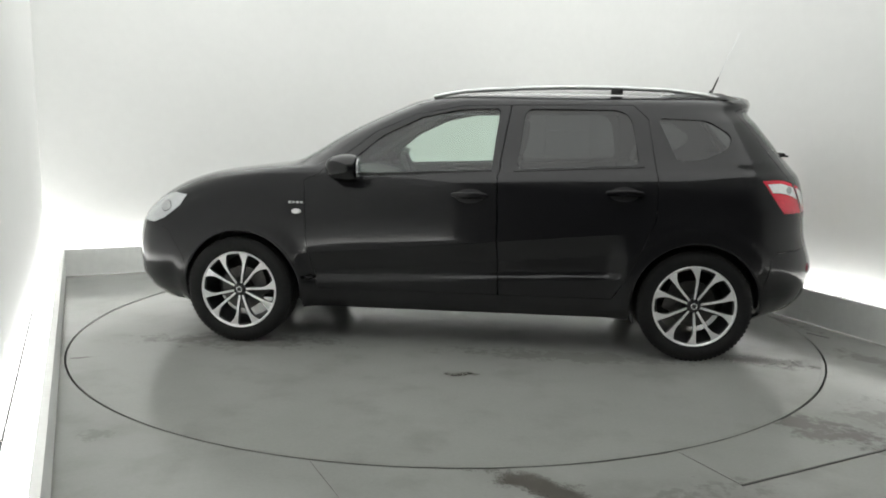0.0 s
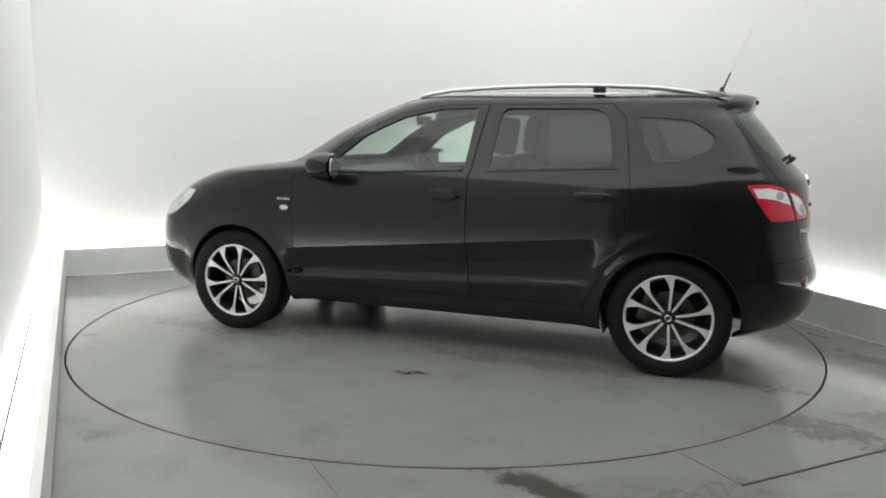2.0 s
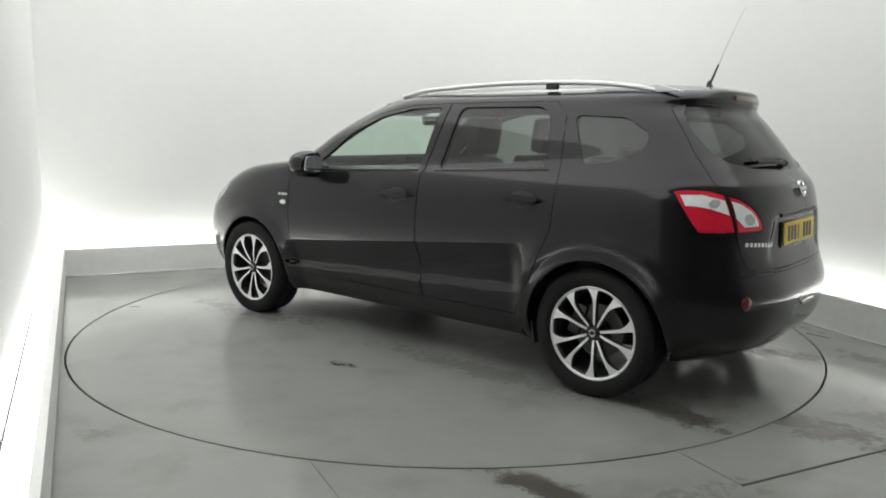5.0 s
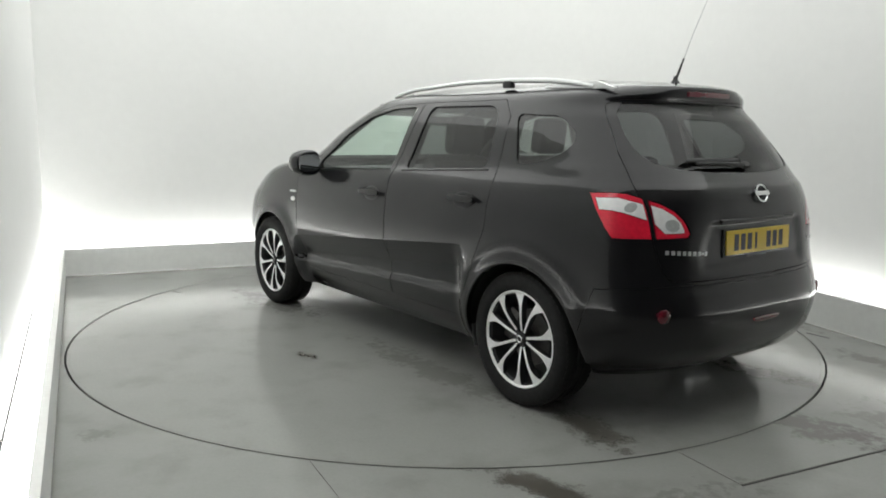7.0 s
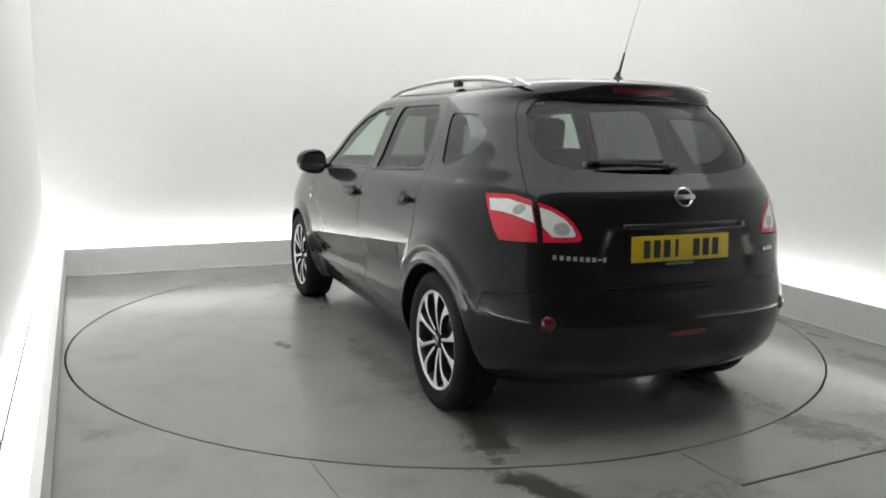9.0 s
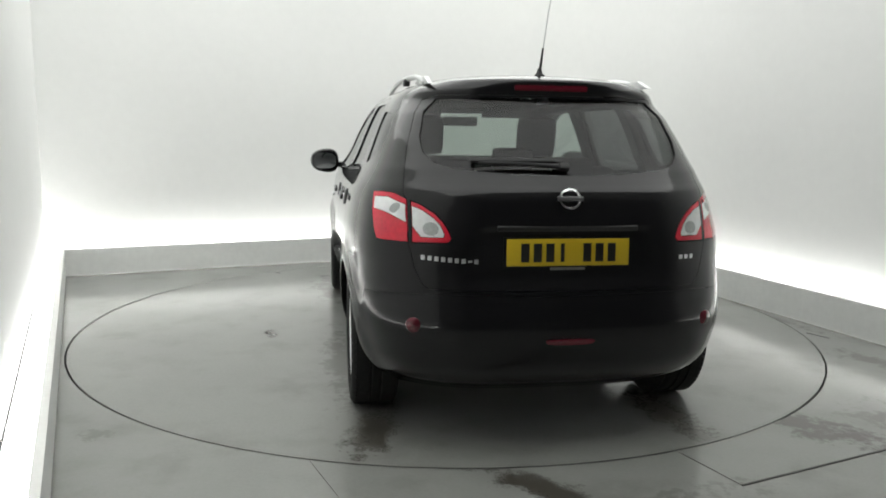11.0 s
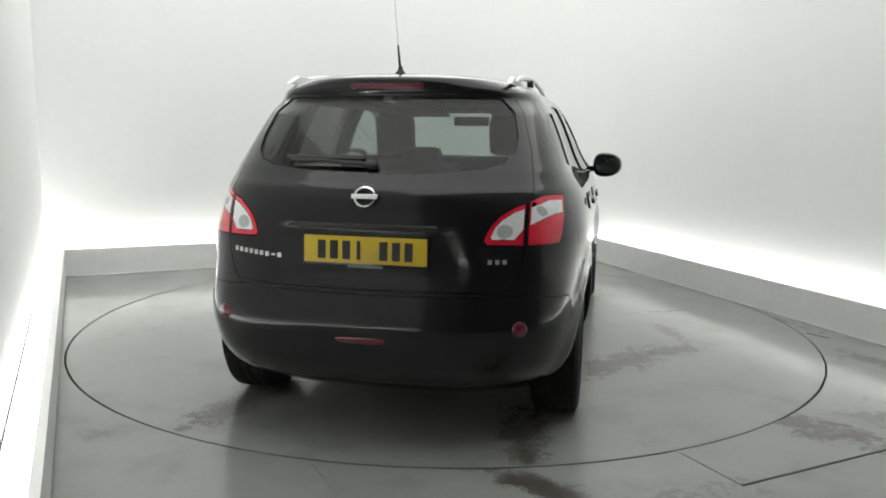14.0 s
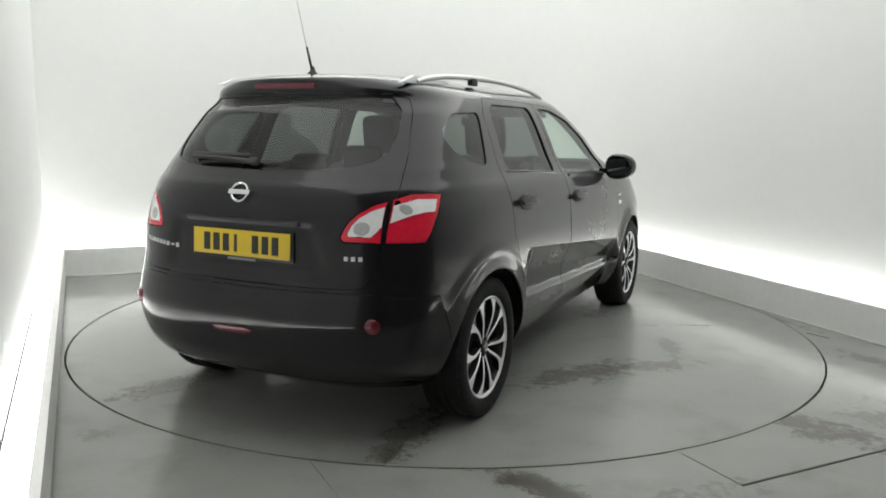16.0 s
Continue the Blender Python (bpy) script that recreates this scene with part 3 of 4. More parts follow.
def wheel_meshes():
    """Meshes of one wheel; the outside faces +y and the axle lies on y."""
    made = {}
    w, r = 0.108, HUB
    tyre = lathe([(0.236, 0.088), (0.252, 0.104), (0.282, w + 0.004), (0.308, w), (0.325, 0.094), (0.333, 0.070), (r, 0.03), (r - 0.006, 0.027), (r - 0.006, 0.018), (r, 0.015), (r, -0.015), (r - 0.006, -0.018), (r - 0.006, -0.027), (r, -0.03), (0.333, -0.07), (0.325, -0.094), (0.300, -w), (0.250, -0.10), (0.236, -0.088)], 72)
    # sipes cut across the shoulder stand a hair proud
    for k in range(72):
        a = 2 * math.pi * k / 72
        for side in (1, -1):
            box(tyre, Matrix.Rotation(-a, 4, "Y") @ pose(0.3215, 0.082 * side, 0, 0, 0, -32 * side), 0.009, 0.026, 0.017)
    made["tyre"] = ring_mesh(tyre, RUBBER, "tyre")
    made["rim"] = ring_mesh(lathe([(0.243, 0.094), (0.243, 0.084), (0.222, 0.072), (0.205, 0.02), (0.20, -0.085), (0.238, -0.095), (0.238, -0.09), (0.214, -0.08), (0.214, 0.02), (0.230, 0.076), (0.236, 0.092)], 72), DARK_ALLOY, "rim")
    made["rim_lip"] = ring_mesh(lathe([(0.2425, 0.0955), (0.2375, 0.0985), (0.2275, 0.0905), (0.2285, 0.0865), (0.238, 0.088)], 72), ALLOY, "rim_lip")
    # two spokes, mirror twins: slim from the hub, spreading at the lip to one side only, round a petal-shaped gap
    for name, hand in (("spoke_a", 1), ("spoke_b", -1)):
        bm = bmesh.new()
        rows = []
        for k in range(25):
            u = k / 24
            rad = 0.040 + (0.2315 - 0.040) * u
            half = 0.0070 + 0.0015 * u
            petal = half + 0.050 * max(0, (u - 0.50) / 0.50) ** 2.3
            plain = half + 0.006 * max(0, (u - 0.86) / 0.14) ** 2
            y = 0.078 + 0.022 * math.sin(min(1, u * 1.15) * math.pi * 0.55) - 0.008 * u ** 3
            a, c = (-plain, petal) if hand > 0 else (-petal, plain)
            rows.append([bm.verts.new(p) for p in ((rad, y - 0.003, a), (rad, y, a + 0.002), (rad, y, c - 0.002), (rad, y - 0.003, c), (rad, y - 0.036, c * 0.85), (rad, y - 0.036, a * 0.85))])
        for p, q in zip(rows, rows[1:]):
            for k in range(6):
                f = bm.faces.new((p[k], p[(k + 1) % 6], q[(k + 1) % 6], q[k]))
                f.material_index = 0 if k in (0, 1, 2) else 1
        bm.faces.new(rows[0])
        bm.faces.new(rows[-1][::-1])
        bmesh.ops.recalc_face_normals(bm, faces=bm.faces)
        made[name] = ring_mesh(bm, ALLOY, "spoke")
        made[name].materials.append(DARK_ALLOY)
    cap = lathe([(0.001, 0.088), (0.022, 0.088), (0.030, 0.084), (0.034, 0.074), (0.046, 0.070), (0.055, 0.05), (0.055, 0.0), (0.001, 0.0)], 32)
    made["hub"] = ring_mesh(cap, DARK_ALLOY, "hub")
    made["hub_badge"] = ring_mesh(lathe([(0.012, 0.0885), (0.016, 0.0905), (0.020, 0.0885), (0.016, 0.087)], 28), CHROME, "hub_badge")
    made["brake_disc"] = ring_mesh(lathe([(0.138, 0.012), (0.138, -0.012), (0.07, -0.012), (0.06, 0.035), (0.055, 0.035), (0.07, 0.012)], 48), DISC_STEEL, "brake_disc")
    bm = boxed(0.07, 0.075, 0.17, pose(0.13, -0.005, 0), 0.014)
    made["brake_caliper"] = ring_mesh(bm, DISC_STEEL, "brake_caliper")
    bm = bmesh.new()
    bmesh.ops.create_cone(bm, cap_ends=True, segments=6, radius1=0.009, radius2=0.008, depth=0.03, matrix=pose(0.04, 0.075, 0, 90))
    made["wheel_nut"] = ring_mesh(bm, DARK_ALLOY, "wheel_nut")
    return made


def wheels(car):
    made = wheel_meshes()
    for ax, side, spin in ((AXLE, 1, -9), (-AXLE, 1, 0), (AXLE, -1, 15), (-AXLE, -1, -18)):
        m = pose(ax + (0.014 if ax > 0 else 0), (0.785 if ax > 0 else 0.755) * side, HUB, 0, 0, 0 if side > 0 else 180)
        wheel = shared("wheel", made["hub"], car, m, "ten-spoke two-tone alloy wheel with black tyre")
        turn = Matrix.Rotation(radians(spin), 4, "Y")
        shared("tyre", made["tyre"], wheel, Matrix(), "black rubber tyre with treaded shoulder")
        shared("rim", made["rim"], wheel, Matrix(), "dark painted rim barrel")
        shared("rim_lip", made["rim_lip"], wheel, Matrix(), "machined silver rim lip")
        for k in range(10):
            at = 2 * math.pi * (k // 2) / 5 + radians(22.0 if k % 2 else -22.0)
            shared("spoke", made["spoke_b" if k % 2 == 0 else "spoke_a"], wheel, turn @ Matrix.Rotation(at, 4, "Y"), "machined silver spoke with dark sides" if k == 0 else "")
        shared("brake_disc", made["brake_disc"], wheel, Matrix())
        shared("brake_caliper", made["brake_caliper"], wheel, Matrix.Rotation(radians(200 if ax * side > 0 else -20), 4, "Y"))
        shared("hub_badge", made["hub_badge"], wheel, Matrix())
        for k in range(5):
            shared("wheel_nut", made["wheel_nut"], wheel, turn @ Matrix.Rotation(2 * math.pi * k / 5, 4, "Y"))


def arch_liner(car, ax, side):
    """The dark inner shell of a wheel arch, with the flared lip round its edge."""
    bm = bmesh.new()
    rows = []
    for k in range(29):
        a = math.pi * (k / 28 * 1.06 - 0.03)
        c, s = math.cos(a), math.sin(a)
        z = max(HUB + 0.39 * s, 0.225)
        edge = min(0.862, skin(flat_at("x", ax + 0.39 * c, z), z).y - 0.012)
        rows.append([bm.verts.new((ax + r * c, y * side, HUB + r * s)) for r, y in ((0.384, edge), (0.395, edge - 0.02), (0.395, 0.54), (0.05, 0.54))])
    for p, q in zip(rows, rows[1:]):
        for i in range(3):
            bm.faces.new((p[i], p[i + 1], q[i + 1], q[i]))
    bmesh.ops.recalc_face_normals(bm, faces=bm.faces)
    part("arch_liner", bm, PLASTIC, car, "black plastic wheel arch liner")
    bm = bmesh.new()
    rows = []
    for k in range(33):
        a = math.pi * (k / 32 * 1.06 - 0.03)
        c, s = math.cos(a), math.sin(a)
        x, z = ax + 0.382 * c, max(HUB + 0.382 * s, 0.225)
        y = skin(flat_at("x", ax + 0.388 * c, z), z).y
        rows.append([bm.verts.new((ax + r * c, yy * side, HUB + r * s)) for r, yy in ((0.377, y - 0.03), (0.375, y - 0.002), (0.379, y + 0.0015), (0.387, y + 0.002), (0.396, y - 0.003), (0.387, y - 0.03))])
    for p, q in zip(rows, rows[1:]):
        for i in range(6):
            j = (i + 1) % 6
            bm.faces.new((p[i], p[j], q[j], q[i]))
    bmesh.ops.recalc_face_normals(bm, faces=bm.faces)
    part("arch_lip", bm, PAINT, car, "flared black wheel arch lip")


# ---- the whole car ----
def on_flank(x, z, side, out=0.0):
    """Place and turn on the flank: local x forward, y outward."""
    s = flat_at("x", x, z)
    p = skin(s, z)
    a, c = skin(s, z - 0.03), skin(s, z + 0.03)
    lean = math.degrees(math.atan2(a.y - c.y, 0.06))
    return pose(p.x, (p.y + out) * side, p.z, lean * side, 0, 0) @ (Matrix() if side > 0 else Matrix.Rotation(math.pi, 4, "Z"))


def on_tail(y, z, out=0.0):
    """Place and turn on the tail: local x to the car's left, y up, z backward."""
    s = flat_at("y", abs(y), z)
    p = skin(s, z)
    e = 0.02
    a, c = skin(s, z - e), skin(s, z + e)
    up = (c - a).normalized()
    f, g = skin(flat_at("y", abs(y) + e, z), z), skin(flat_at("y", max(abs(y) - e, 0), z), z)
    left = (f - g).normalized()
    if y < 0:
        left = Vector((-left.x, left.y, left.z))
    if abs(y) < 0.03:
        left = Vector((0, 1, 0))
    back = left.cross(up).normalized()
    if back.x > 0:
        back = -back
    up = back.cross(left).normalized()
    m = Matrix((left, up, back)).transposed().to_4x4()
    m.translation = Vector((p.x, math.copysign(p.y, y) if y else 0, p.z)) + back * out
    return m


def pillar(low_x, high_x, wide, side):
    """A dark inner strip that follows the skin behind a roof pillar."""
    bm = bmesh.new()
    rows = []
    for k in range(9):
        z = 1.03 + 0.46 * k / 8
        x = low_x + (high_x - low_x) * k / 8
        y = skin(flat_at("x", x, z), z).y
        rows.append([bm.verts.new((x + dx, (y - dy) * side, z)) for dx, dy in ((-wide, 0.03), (wide, 0.03), (wide, 0.06), (-wide, 0.06))])
    for a, c in zip(rows, rows[1:]):
        for k in range(4):
            bm.faces.new((a[k], a[(k + 1) % 4], c[(k + 1) % 4], c[k]))
    bmesh.ops.recalc_face_normals(bm, faces=bm.faces)
    return bm


def flank_parts(car, faces, side):
    sides = (side,)
    for name, win, tint, text in (("front_door", "front_window", GLASS, "front door with clear green-tinted window"), ("rear_door", "rear_window", SIDE_PRIVACY, "rear door with dark privacy window")):
        door = panel(name, faces[name], PAINT, car, sides, "glossy black " + text)
        panel("window_glass", faces[win], tint, door, sides, "tinted side window glass", gap=-0.004, inset=0.008, flange=0)
        x, z = (-0.045, 0.955) if name == "front_door" else (-0.945, 0.985)
        m = on_flank(x, z, side)
        grip = prism(rounded([(-0.115, -0.012), (-0.085, -0.02), (0.085, -0.02), (0.115, -0.006), (0.10, 0.016), (-0.10, 0.016)], 2), m @ pose(0, 0.018, 0, 90, 0, 0), -0.016, 0.004)
        part("door_handle", grip, GLOSS_BLACK, door, "black pull door handle")
        cup = lathe([(0.001, -0.004), (0.040, 0.004), (0.046, 0.002), (0.040, -0.012), (0.001, -0.02)], 28)
        cup.transform(m @ pose(0.0, 0.002, -0.004) @ Matrix.Diagonal((1.9, 0.6, 0.95, 1)))
        part("handle_recess", cup, PLASTIC, door)
    panel("quarter_glass", faces["quarter_window"], SIDE_PRIVACY, car, sides, "dark privacy quarter window", gap=-0.004, inset=0.006, flange=0)
    lamp = panel("tail_lamp", faces["tail_lamp"], RED_LENS, car, sides, "red and clear rear lamp on the body corner", gap=0.002)
    panel("clear_lens", faces["lamp_clear"], CLEAR_LENS, lamp, sides, "clear reversing lens band", gap=0.0, flange=0.004, inset=-0.001)
    panel("bulb_lens", faces["lamp_bulb_outer"], GREY_LENS, lamp, sides, "smoked round bulb lens", gap=0.0, flange=0.004, inset=-0.0015)
    head = panel("headlight", faces["headlight"], HEAD_LENS, car, sides, "clear glass headlight", gap=0.003)
    panel("bulb_lens", faces["headlight_bulb"], GREY_LENS, head, sides, "round grey projector lens", gap=0.0, flange=0.004, inset=-0.0015)
    # weather strip below the windows
    for x0, x1 in ((0.66, -0.17), (-0.30, -1.06)):
        pts = []
        for k in range(13):
            x = x0 + (x1 - x0) * k / 12
            z = 1.066 + (0.70 - x) * 0.040 if x > -0.2 else 1.100 + (-0.3 - x) * 0.05
            p = skin(flat_at("x", x, z), z)
            pts.append((p.x, (p.y - 0.001) * side, p.z))
        part("window_strip", tube(pts, 0.0055, 8), GLOSS_BLACK, car)
    # badge and lamp behind the front wheel
    m = on_flank(1.015, 0.835, side, 0.001)
    bm = lathe([(0.001, 0.009), (0.022, 0.007), (0.027, 0.0), (0.001, -0.004)], 24)
    bm.transform(m @ Matrix.Diagonal((1.15, 1, 0.62, 1)))
    part("side_repeater", bm, CLEAR_LENS, car, "small oval clear side lamp")
    for k in range(4):
        part("badge_bar", boxed(0.016, 0.004, 0.015 - 0.003 * (k % 2), m @ pose(0.04 - 0.024 * k, 0.001, 0.055), 0.001), SILVER, car, "silver lettering bar")
    # mirror
    base = part("mirror_arm", boxed(0.075, 0.14, 0.04, pose(0.715, 0.825 * side, 1.075, 0, 0, -18 * side), 0.012), GLOSS_BLACK, car, "black mirror arm")
    bm = bmesh.new()
    bmesh.ops.create_uvsphere(bm, u_segments=28, v_segments=16, radius=1)
    for v in bm.verts:
        x, y, z = v.co
        v.co = (max(x, -0.45) * 0.13 * (1 - 0.25 * abs(y) ** 2), math.copysign(abs(y) ** 0.8, y) * 0.102, math.copysign(abs(z) ** 0.8, z) * 0.086 * (1 - 0.16 * y * side))
    bm.transform(pose(0.675, 0.955 * side, 1.105, 0, 0, 6 * side))
    part("mirror_housing", bm, GLOSS_BLACK, base, "rounded gloss black mirror housing")
    bm = prism(rounded([(-0.078, -0.058), (0.078, -0.054), (0.084, 0.052), (-0.074, 0.060)], 2), pose(0.610, 0.955 * side, 1.106, 90, 0, 90 + 6 * side) @ Matrix.Rotation(math.pi, 4, "Y"), 0.004)
    part("mirror_glass", bm, MIRROR, base, "silvered mirror glass")
    # roof rail
    top = []
    for k in range(25):
        u = k / 24
        x = 0.22 - 1.72 * u
        lift = 0.023 * min(1, u / 0.12, (1 - u) / 0.16) ** 0.7
        z = 1.533 + 0.05 * math.sin(math.pi * min(1, max(0, (0.35 - x) / 2.1))) + lift
        top.append((x, (0.518 + 0.015 * math.sin(math.pi * u)) * side, z))
    bm = tube(top, 0.0135, 12)
    rail = part("roof_rail", bm, SILVER, car, "satin silver roof rail")
    part("rail_mount", boxed(0.07, 0.030, 0.036, pose(-0.905, 0.535 * side, 1.582), 0.006), PLASTIC, rail, "black rail mount")
    for x0, sx in ((-1.40, 0.24), (0.10, 0.14)):
        bm = prism([(-sx, -0.012), (sx, -0.012), (sx * 0.95, 0.012), (sx * 0.4, 0.026), (-sx * 0.5, 0.026)] if x0 < 0 else [(-sx, -0.012), (sx, -0.012), (-sx * 0.6, 0.030)], pose(x0, 0.514 * side + 0.012, 1.553 if x0 < 0 else 1.534, 90), 0.024, 0.004)
        part("rail_foot", bm, SILVER, rail, "silver rail end foot")
    for ax in (AXLE, -AXLE):
        arch_liner(car, ax, side)
    for lo_x, hi_x, wide in ((-0.245, -0.29, 0.055), (-1.125, -1.08, 0.05)):
        part("pillar_trim", pillar(lo_x, hi_x, wide, side), LINING, car)
    for x0, z0, x1, z1 in ((0.90, 1.10, 0.30, 1.46), (0.30, 1.475, -1.0, 1.495), (-1.0, 1.492, -1.42, 1.462), (0.90, 1.045, -1.50, 1.09)):
        pts = []
        for k in range(9):
            x, z = x0 + (x1 - x0) * k / 8, z0 + (z1 - z0) * k / 8
            p = skin(flat_at("x", x, z), z)
            pts.append((p.x, (p.y - 0.045) * side, p.z))
        part("frame_trim", tube(pts, 0.028, 8), LINING, car)
    # mud flap ahead of the rear wheel
    part("mud_flap", boxed(0.012, 0.16, 0.12, pose(-1.02, 0.76 * side, 0.27, 0, 12), 0.003), PLASTIC, car)


def lamp_pieces(car, faces, side, tailgate):
    """Clear upper bands of the tail lamps, set proud of the red lens."""
    inner = panel("tailgate_lamp", faces["tail_lamp_inner"], RED_LENS, tailgate, (side,), "red-edged clear lamp on the tailgate", gap=0.002)
    panel("clear_lens", faces["lamp_clear_inner"], CLEAR_LENS, inner, (side,), "clear lens", gap=0.0, flange=0.004, inset=-0.001)
    panel("bulb_lens", faces["lamp_bulb"], GREY_LENS, inner, (side,), "smoked round bulb lens", gap=0.0, flange=0.004, inset=-0.0015)
    return inner


def tail_parts(car, faces):
    both = (1, -1)
    gate = panel("tailgate", faces["tailgate"], PAINT, car, both, "glossy black tailgate with rear window", gap=0.003)
    panel("rear_glass", faces["tailgate_glass"], PRIVACY, gate, both, "dark tinted rear window glass", gap=-0.006, inset=0.006, flange=0)
    for side in both:
        lamp_pieces(car, faces, side, gate)
    panel("rear_bumper", faces["rear_bumper"], PAINT, car, both, "black painted rear bumper", gap=0.002)
    # number plate in its recess
    plate = part("number_plate", boxed(0.52, 0.111, 0.006, on_tail(0, 0.848, 0.010), 0.002), YELLOW, gate, "yellow rear number plate")
    for k, wide in enumerate((1, 1, 1, 0.45, 0, 1, 1, 1)):
        if wide:
            x = 0.183 - 0.0525 * k
            part("plate_bar", boxed(0.034 * wide, 0.076, 0.003, on_tail(0, 0.848, 0.010) @ pose(x, 0.001, 0.003)), INK, plate, "black plate bar", smooth=False)
    part("plate_holder", boxed(0.545, 0.13, 0.012, on_tail(0, 0.846, -0.001), 0.005), PAINT, gate, "black plate surround")
    part("plate_lamp_ledge", boxed(0.60, 0.024, 0.035, on_tail(0, 0.944, -0.012), 0.010), PLASTIC, gate, "black grab ledge over the plate")
    part("plate_footer", boxed(0.15, 0.012, 0.004, on_tail(0, 0.780, 0.003), 0.001), MOTTLED_GREY, gate, "small pale dealer strip under the plate")
    # round badge: a ring with a bar
    m = on_tail(0, 1.062, 0.012)
    ring = lathe([(0.037, 0.004), (0.040, 0.007), (0.0465, 0.005), (0.0465, -0.006), (0.037, -0.006)], 40, "Z")
    ring.transform(m @ Matrix.Diagonal((1.0, 0.93, 1, 1)))
    badge = part("badge_ring", ring, CHROME, gate, "chrome round badge")
    part("badge_band", boxed(0.112, 0.021, 0.012, m @ pose(0, 0, 0.003), 0.003), CHROME, badge)
    # silver lettering as plain bars
    for k in range(9):
        y = 0.592 - 0.0265 * k
        part("letter_bar", boxed(0.017, 0.019 if k != 7 else 0.008, 0.004, on_tail(y, 0.824 - 0.0018 * k, 0.003), 0.001), SILVER, gate, "silver lettering bar" if k == 0 else "")
    for k in range(3):
        part("letter_bar", boxed(0.017, 0.018, 0.004, on_tail(-0.508 - 0.028 * k, 0.818, 0.003), 0.001), SILVER, gate)
    # spoiler, brake lamp, wiper
    part("high_brake_lamp", boxed(0.33, 0.026, 0.02, on_tail(0, 1.522, -0.005), 0.006), DARK_RED, gate, "dark red high brake lamp")
    arm = tube([(-1.998, -0.01, 1.186), (-2.004, 0.06, 1.196), (-1.998, 0.20, 1.203), (-1.982, 0.36, 1.205)], 0.011, 8, 0.6)
    wiper = part("rear_wiper", arm, PLASTIC, gate, "black rear wiper arm")
    part("wiper_pivot", boxed(0.045, 0.03, 0.03, on_tail(0.0, 1.185, 0.010), 0.009), PLASTIC, wiper)
    part("wiper_blade", boxed(0.36, 0.018, 0.014, on_tail(0.21, 1.212, 0.006), 0.004), PLASTIC, wiper, "black wiper blade")
    # bumper reflectors and lower lamp
    for side in both:
        bm = lathe([(0.001, 0.008), (0.027, 0.004), (0.032, -0.001), (0.032, -0.012), (0.001, -0.012)], 28, "Z")
        p = on_tail(0.633 * side, 0.552, 0.004).translation
        bm.transform(Matrix.Translation(p) @ Matrix.Rotation(radians(-22 * side), 4, "Z") @ pose(0, 0, 0, 90, 0, -90))
        part("reflector", bm, DARK_RED, car, "round dark red bumper reflector")
    part("fog_lamp", prism(rounded([(-0.11, -0.012), (0.11, -0.012), (0.095, 0.014), (-0.095, 0.014)], 2), on_tail(0, 0.490, -0.004), 0.012, 0.002), DARK_RED, car, "dark red rear fog lamp")


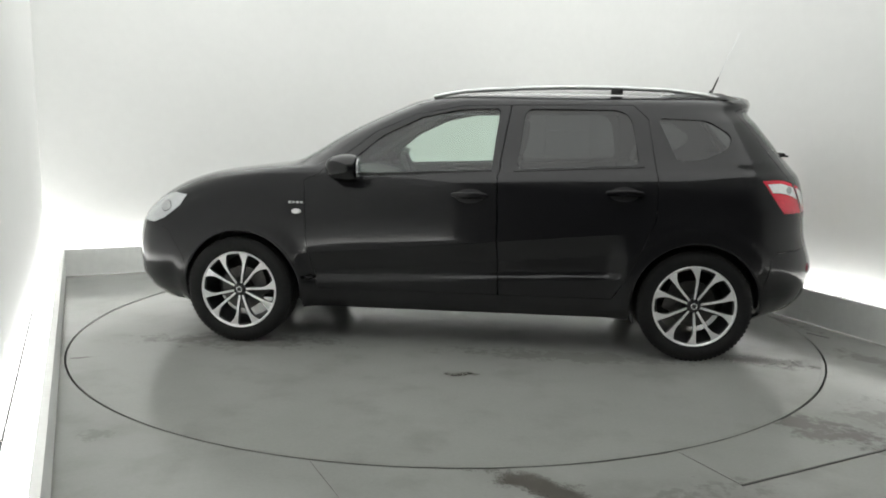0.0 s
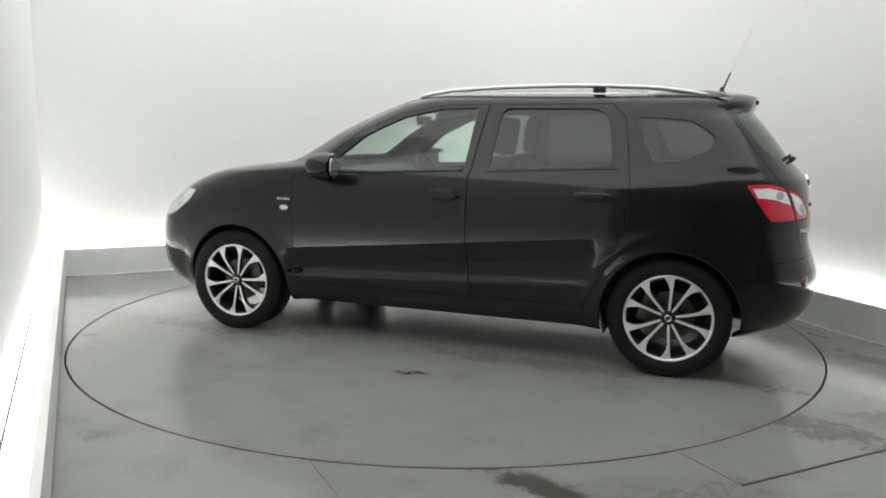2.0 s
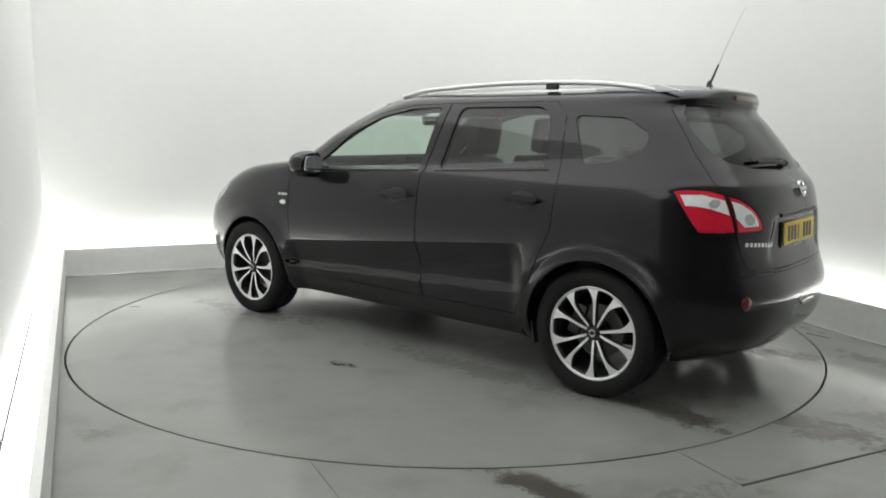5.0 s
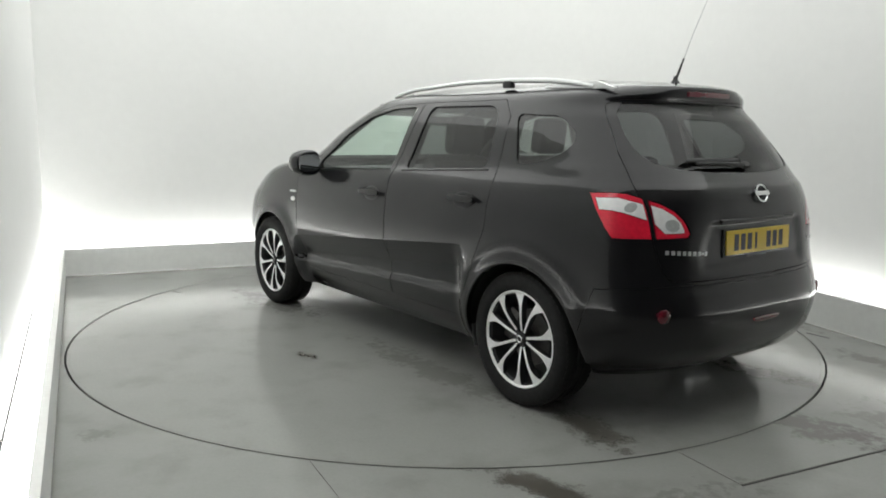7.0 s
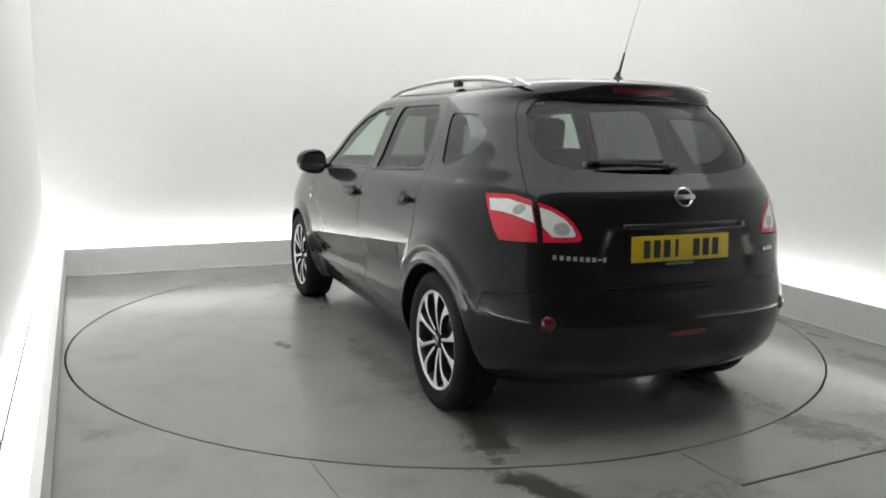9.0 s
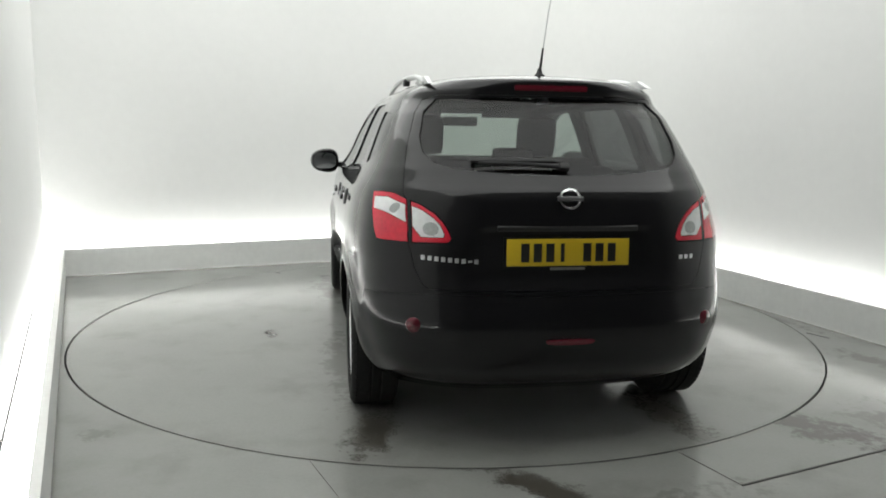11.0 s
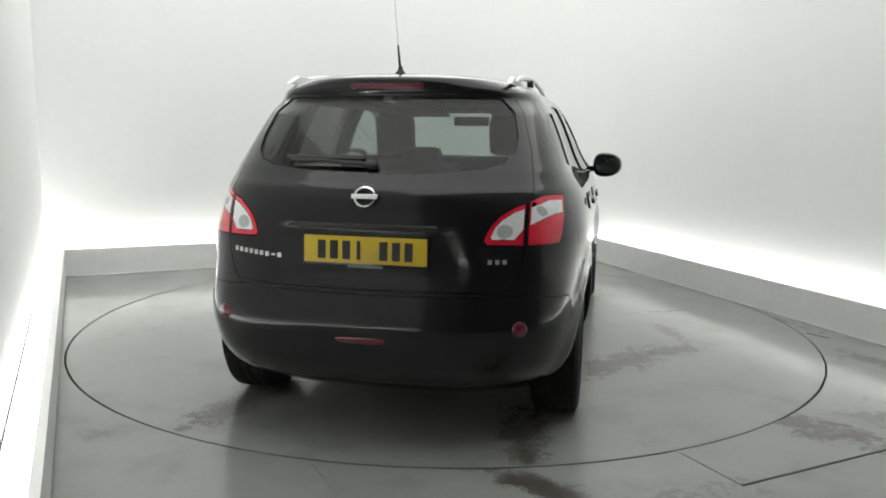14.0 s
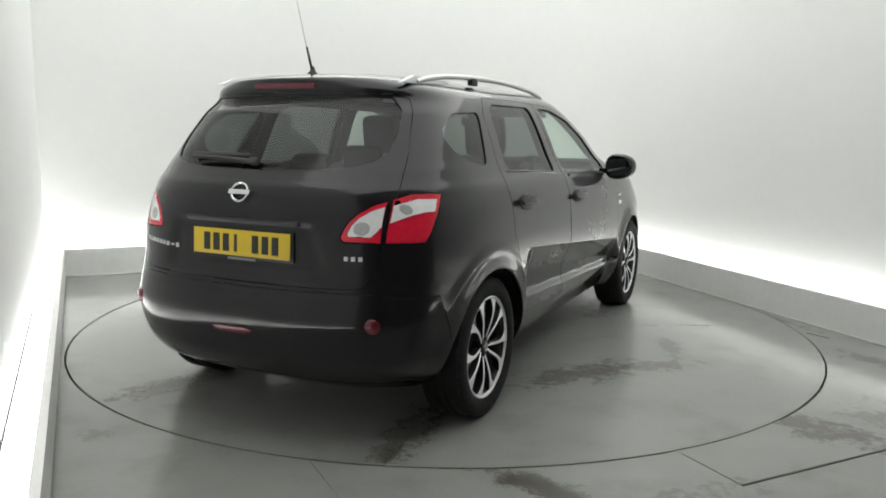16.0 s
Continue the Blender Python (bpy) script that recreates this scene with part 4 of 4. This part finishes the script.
def cabin(car):
    """What shows through the windows."""
    part("cabin_floor", boxed(2.8, 1.24, 0.05, pose(-0.35, 0, 0.42), 0.01), LINING, car, smooth=False)
    part("dashboard", prism(rounded([(1.02, 0.55), (1.02, 1.06), (0.86, 1.075), (0.62, 1.03), (0.55, 0.85), (0.70, 0.6)], 2), pose(0, 0.66, 0, 90), 1.32, 0.012), LINING, car, "dark moulded dashboard")
    for side in (1, -1):
        seat = part("front_seat", boxed(0.50, 0.50, 0.16, pose(0.12, 0.36 * side, 0.62), 0.05), FABRIC, car, "dark fabric front seat")
        part("seat_back", boxed(0.14, 0.48, 0.56, pose(-0.19, 0.36 * side, 0.90, 0, -14), 0.055), FABRIC, seat)
        part("headrest", boxed(0.11, 0.25, 0.24, pose(-0.31, 0.36 * side, 1.305, 0, -8), 0.05), FABRIC, seat)
        for y in (0.06, -0.06):
            part("headrest_post", boxed(0.012, 0.012, 0.10, pose(-0.29, 0.36 * side + y, 1.25, 0, -10)), CHROME, seat)
        rear = part("rear_seat", boxed(0.46, 0.56, 0.16, pose(-0.72, 0.30 * side, 0.60), 0.05), FABRIC, car, "dark fabric rear seat")
        part("seat_back", boxed(0.13, 0.56, 0.56, pose(-1.02, 0.30 * side, 0.88, 0, -18), 0.05), FABRIC, rear)
        part("headrest", boxed(0.09, 0.24, 0.11, pose(-1.12, 0.32 * side, 1.145, 0, -12), 0.04), FABRIC, rear)
        part("sun_visor", boxed(0.16, 0.36, 0.018, pose(0.30, 0.33 * side, 1.46, 0, 18), 0.006), LINING, car)
    part("middle_headrest", boxed(0.09, 0.22, 0.13, pose(-1.12, 0, 1.185, 0, -12), 0.04), FABRIC, car)
    bm = lathe([(0.165, 0.012), (0.178, 0.016), (0.188, 0.0), (0.178, -0.016), (0.165, -0.012)], 40, "Z")
    bm.transform(pose(0.50, -0.36, 1.00, 0, -66))
    wheel = part("steering_wheel", bm, LINING, car, "black steering wheel")
    for k in range(3):
        part("spoke", boxed(0.15, 0.035, 0.016, pose(0.50, -0.36, 1.00, 0, -66) @ pose(0, 0, 0, 0, 0, (0, 180, 270)[k]) @ pose(0.095, 0, 0), 0.005), LINING, wheel)
    part("windscreen_header", boxed(0.15, 0.80, 0.035, pose(0.315, 0, 1.488, 0, 14), 0.01), LINING, car)
    part("rear_view_mirror", boxed(0.03, 0.25, 0.065, pose(0.40, 0, 1.40, 0, 10), 0.014), LINING, car, "black rear view mirror")
    part("parcel_shelf", boxed(0.55, 1.10, 0.03, pose(-1.55, 0, 1.02), 0.01), LINING, car, smooth=False)
    part("tail_lining", boxed(0.04, 0.9, 0.42, pose(-1.90, 0, 0.90), 0.01), LINING, car, smooth=False)
    for side in (1, -1):
        part("side_lining", boxed(1.9, 0.02, 0.60, pose(-0.10, 0.70 * side, 0.74), 0.006), LINING, car, smooth=False)
    part("underbody", boxed(3.5, 1.06, 0.10, pose(0.1, 0, 0.255), 0.03), PLASTIC, car, "dark underbody")
    for ax in (AXLE, -AXLE):
        part("axle", tube([(ax, -0.72, HUB - 0.05), (ax, 0.72, HUB - 0.05)], 0.035, 10), PLASTIC, car)


def antenna(car):
    base = lathe([(0.001, 0.035), (0.008, 0.033), (0.014, 0.012), (0.026, 0.0), (0.026, -0.02), (0.001, -0.02)], 20, "Z")
    base.transform(pose(-1.57, -0.005, 1.59))
    foot = part("antenna_foot", base, PLASTIC, car, "black antenna foot")
    part("antenna_grip", tube([(-1.572, -0.005, 1.60), (-1.615, -0.005, 1.71)], 0.007, 8, 0.6), PLASTIC, foot)
    part("antenna_rod", tube([(-1.612, -0.005, 1.70), (-1.665, -0.008, 1.84), (-1.735, -0.012, 2.00)], 0.0026, 6, 0.6), SILVER, foot, "thin grey antenna rod")


def build_car():
    car = tagged(new("car"), "glossy black seven-seat family crossover parked on the turntable", "car")
    faces = build_skin()
    panel("body", faces["shell"], PAINT, car, (1, -1), "glossy black painted car body shell", gap=0.0)
    for side in (1, -1):
        flank_parts(car, faces, side)
    panel("bonnet", faces["bonnet"], PAINT, car, (1, -1), "glossy black bonnet", gap=0.003)
    panel("windscreen", faces["windscreen"], GLASS, car, (1, -1), "clear green-tinted windscreen", gap=-0.006, inset=0.004, flange=0)
    panel("front_bumper", faces["front_bumper"], PAINT, car, (1, -1), "black painted front bumper", gap=0.002)
    tail_parts(car, faces)
    wheels(car)
    cabin(car)
    antenna(car)
    bm = prism([(-0.45, -0.09), (-0.45, 0.09), (-0.3, 0.12), (0.25, 0.12), (0.25, -0.12), (-0.3, -0.12)], pose(-0.72, 0, 1.611), 0.004)
    part("roof_panel", bm, PAINT, car)
    return car


studio()
ground()
table = turntable()
car = build_car()

# where the car stands on the turntable
CAR_X, CAR_Y = -0.176, -0.122


def angle(t):
    return 173.327 - 6.4514 * t - 0.02279 * t * t


def motions():
    times = [k * 0.5 for k in range(33)]
    walk(table, [(t, pose(0, 0, 0, 0, 0, angle(t))) for t in times])
    walk(car, [(t, pose(0, 0, 0, 0, 0, angle(t)) @ pose(CAR_X, CAR_Y, 0)) for t in times])


motions()
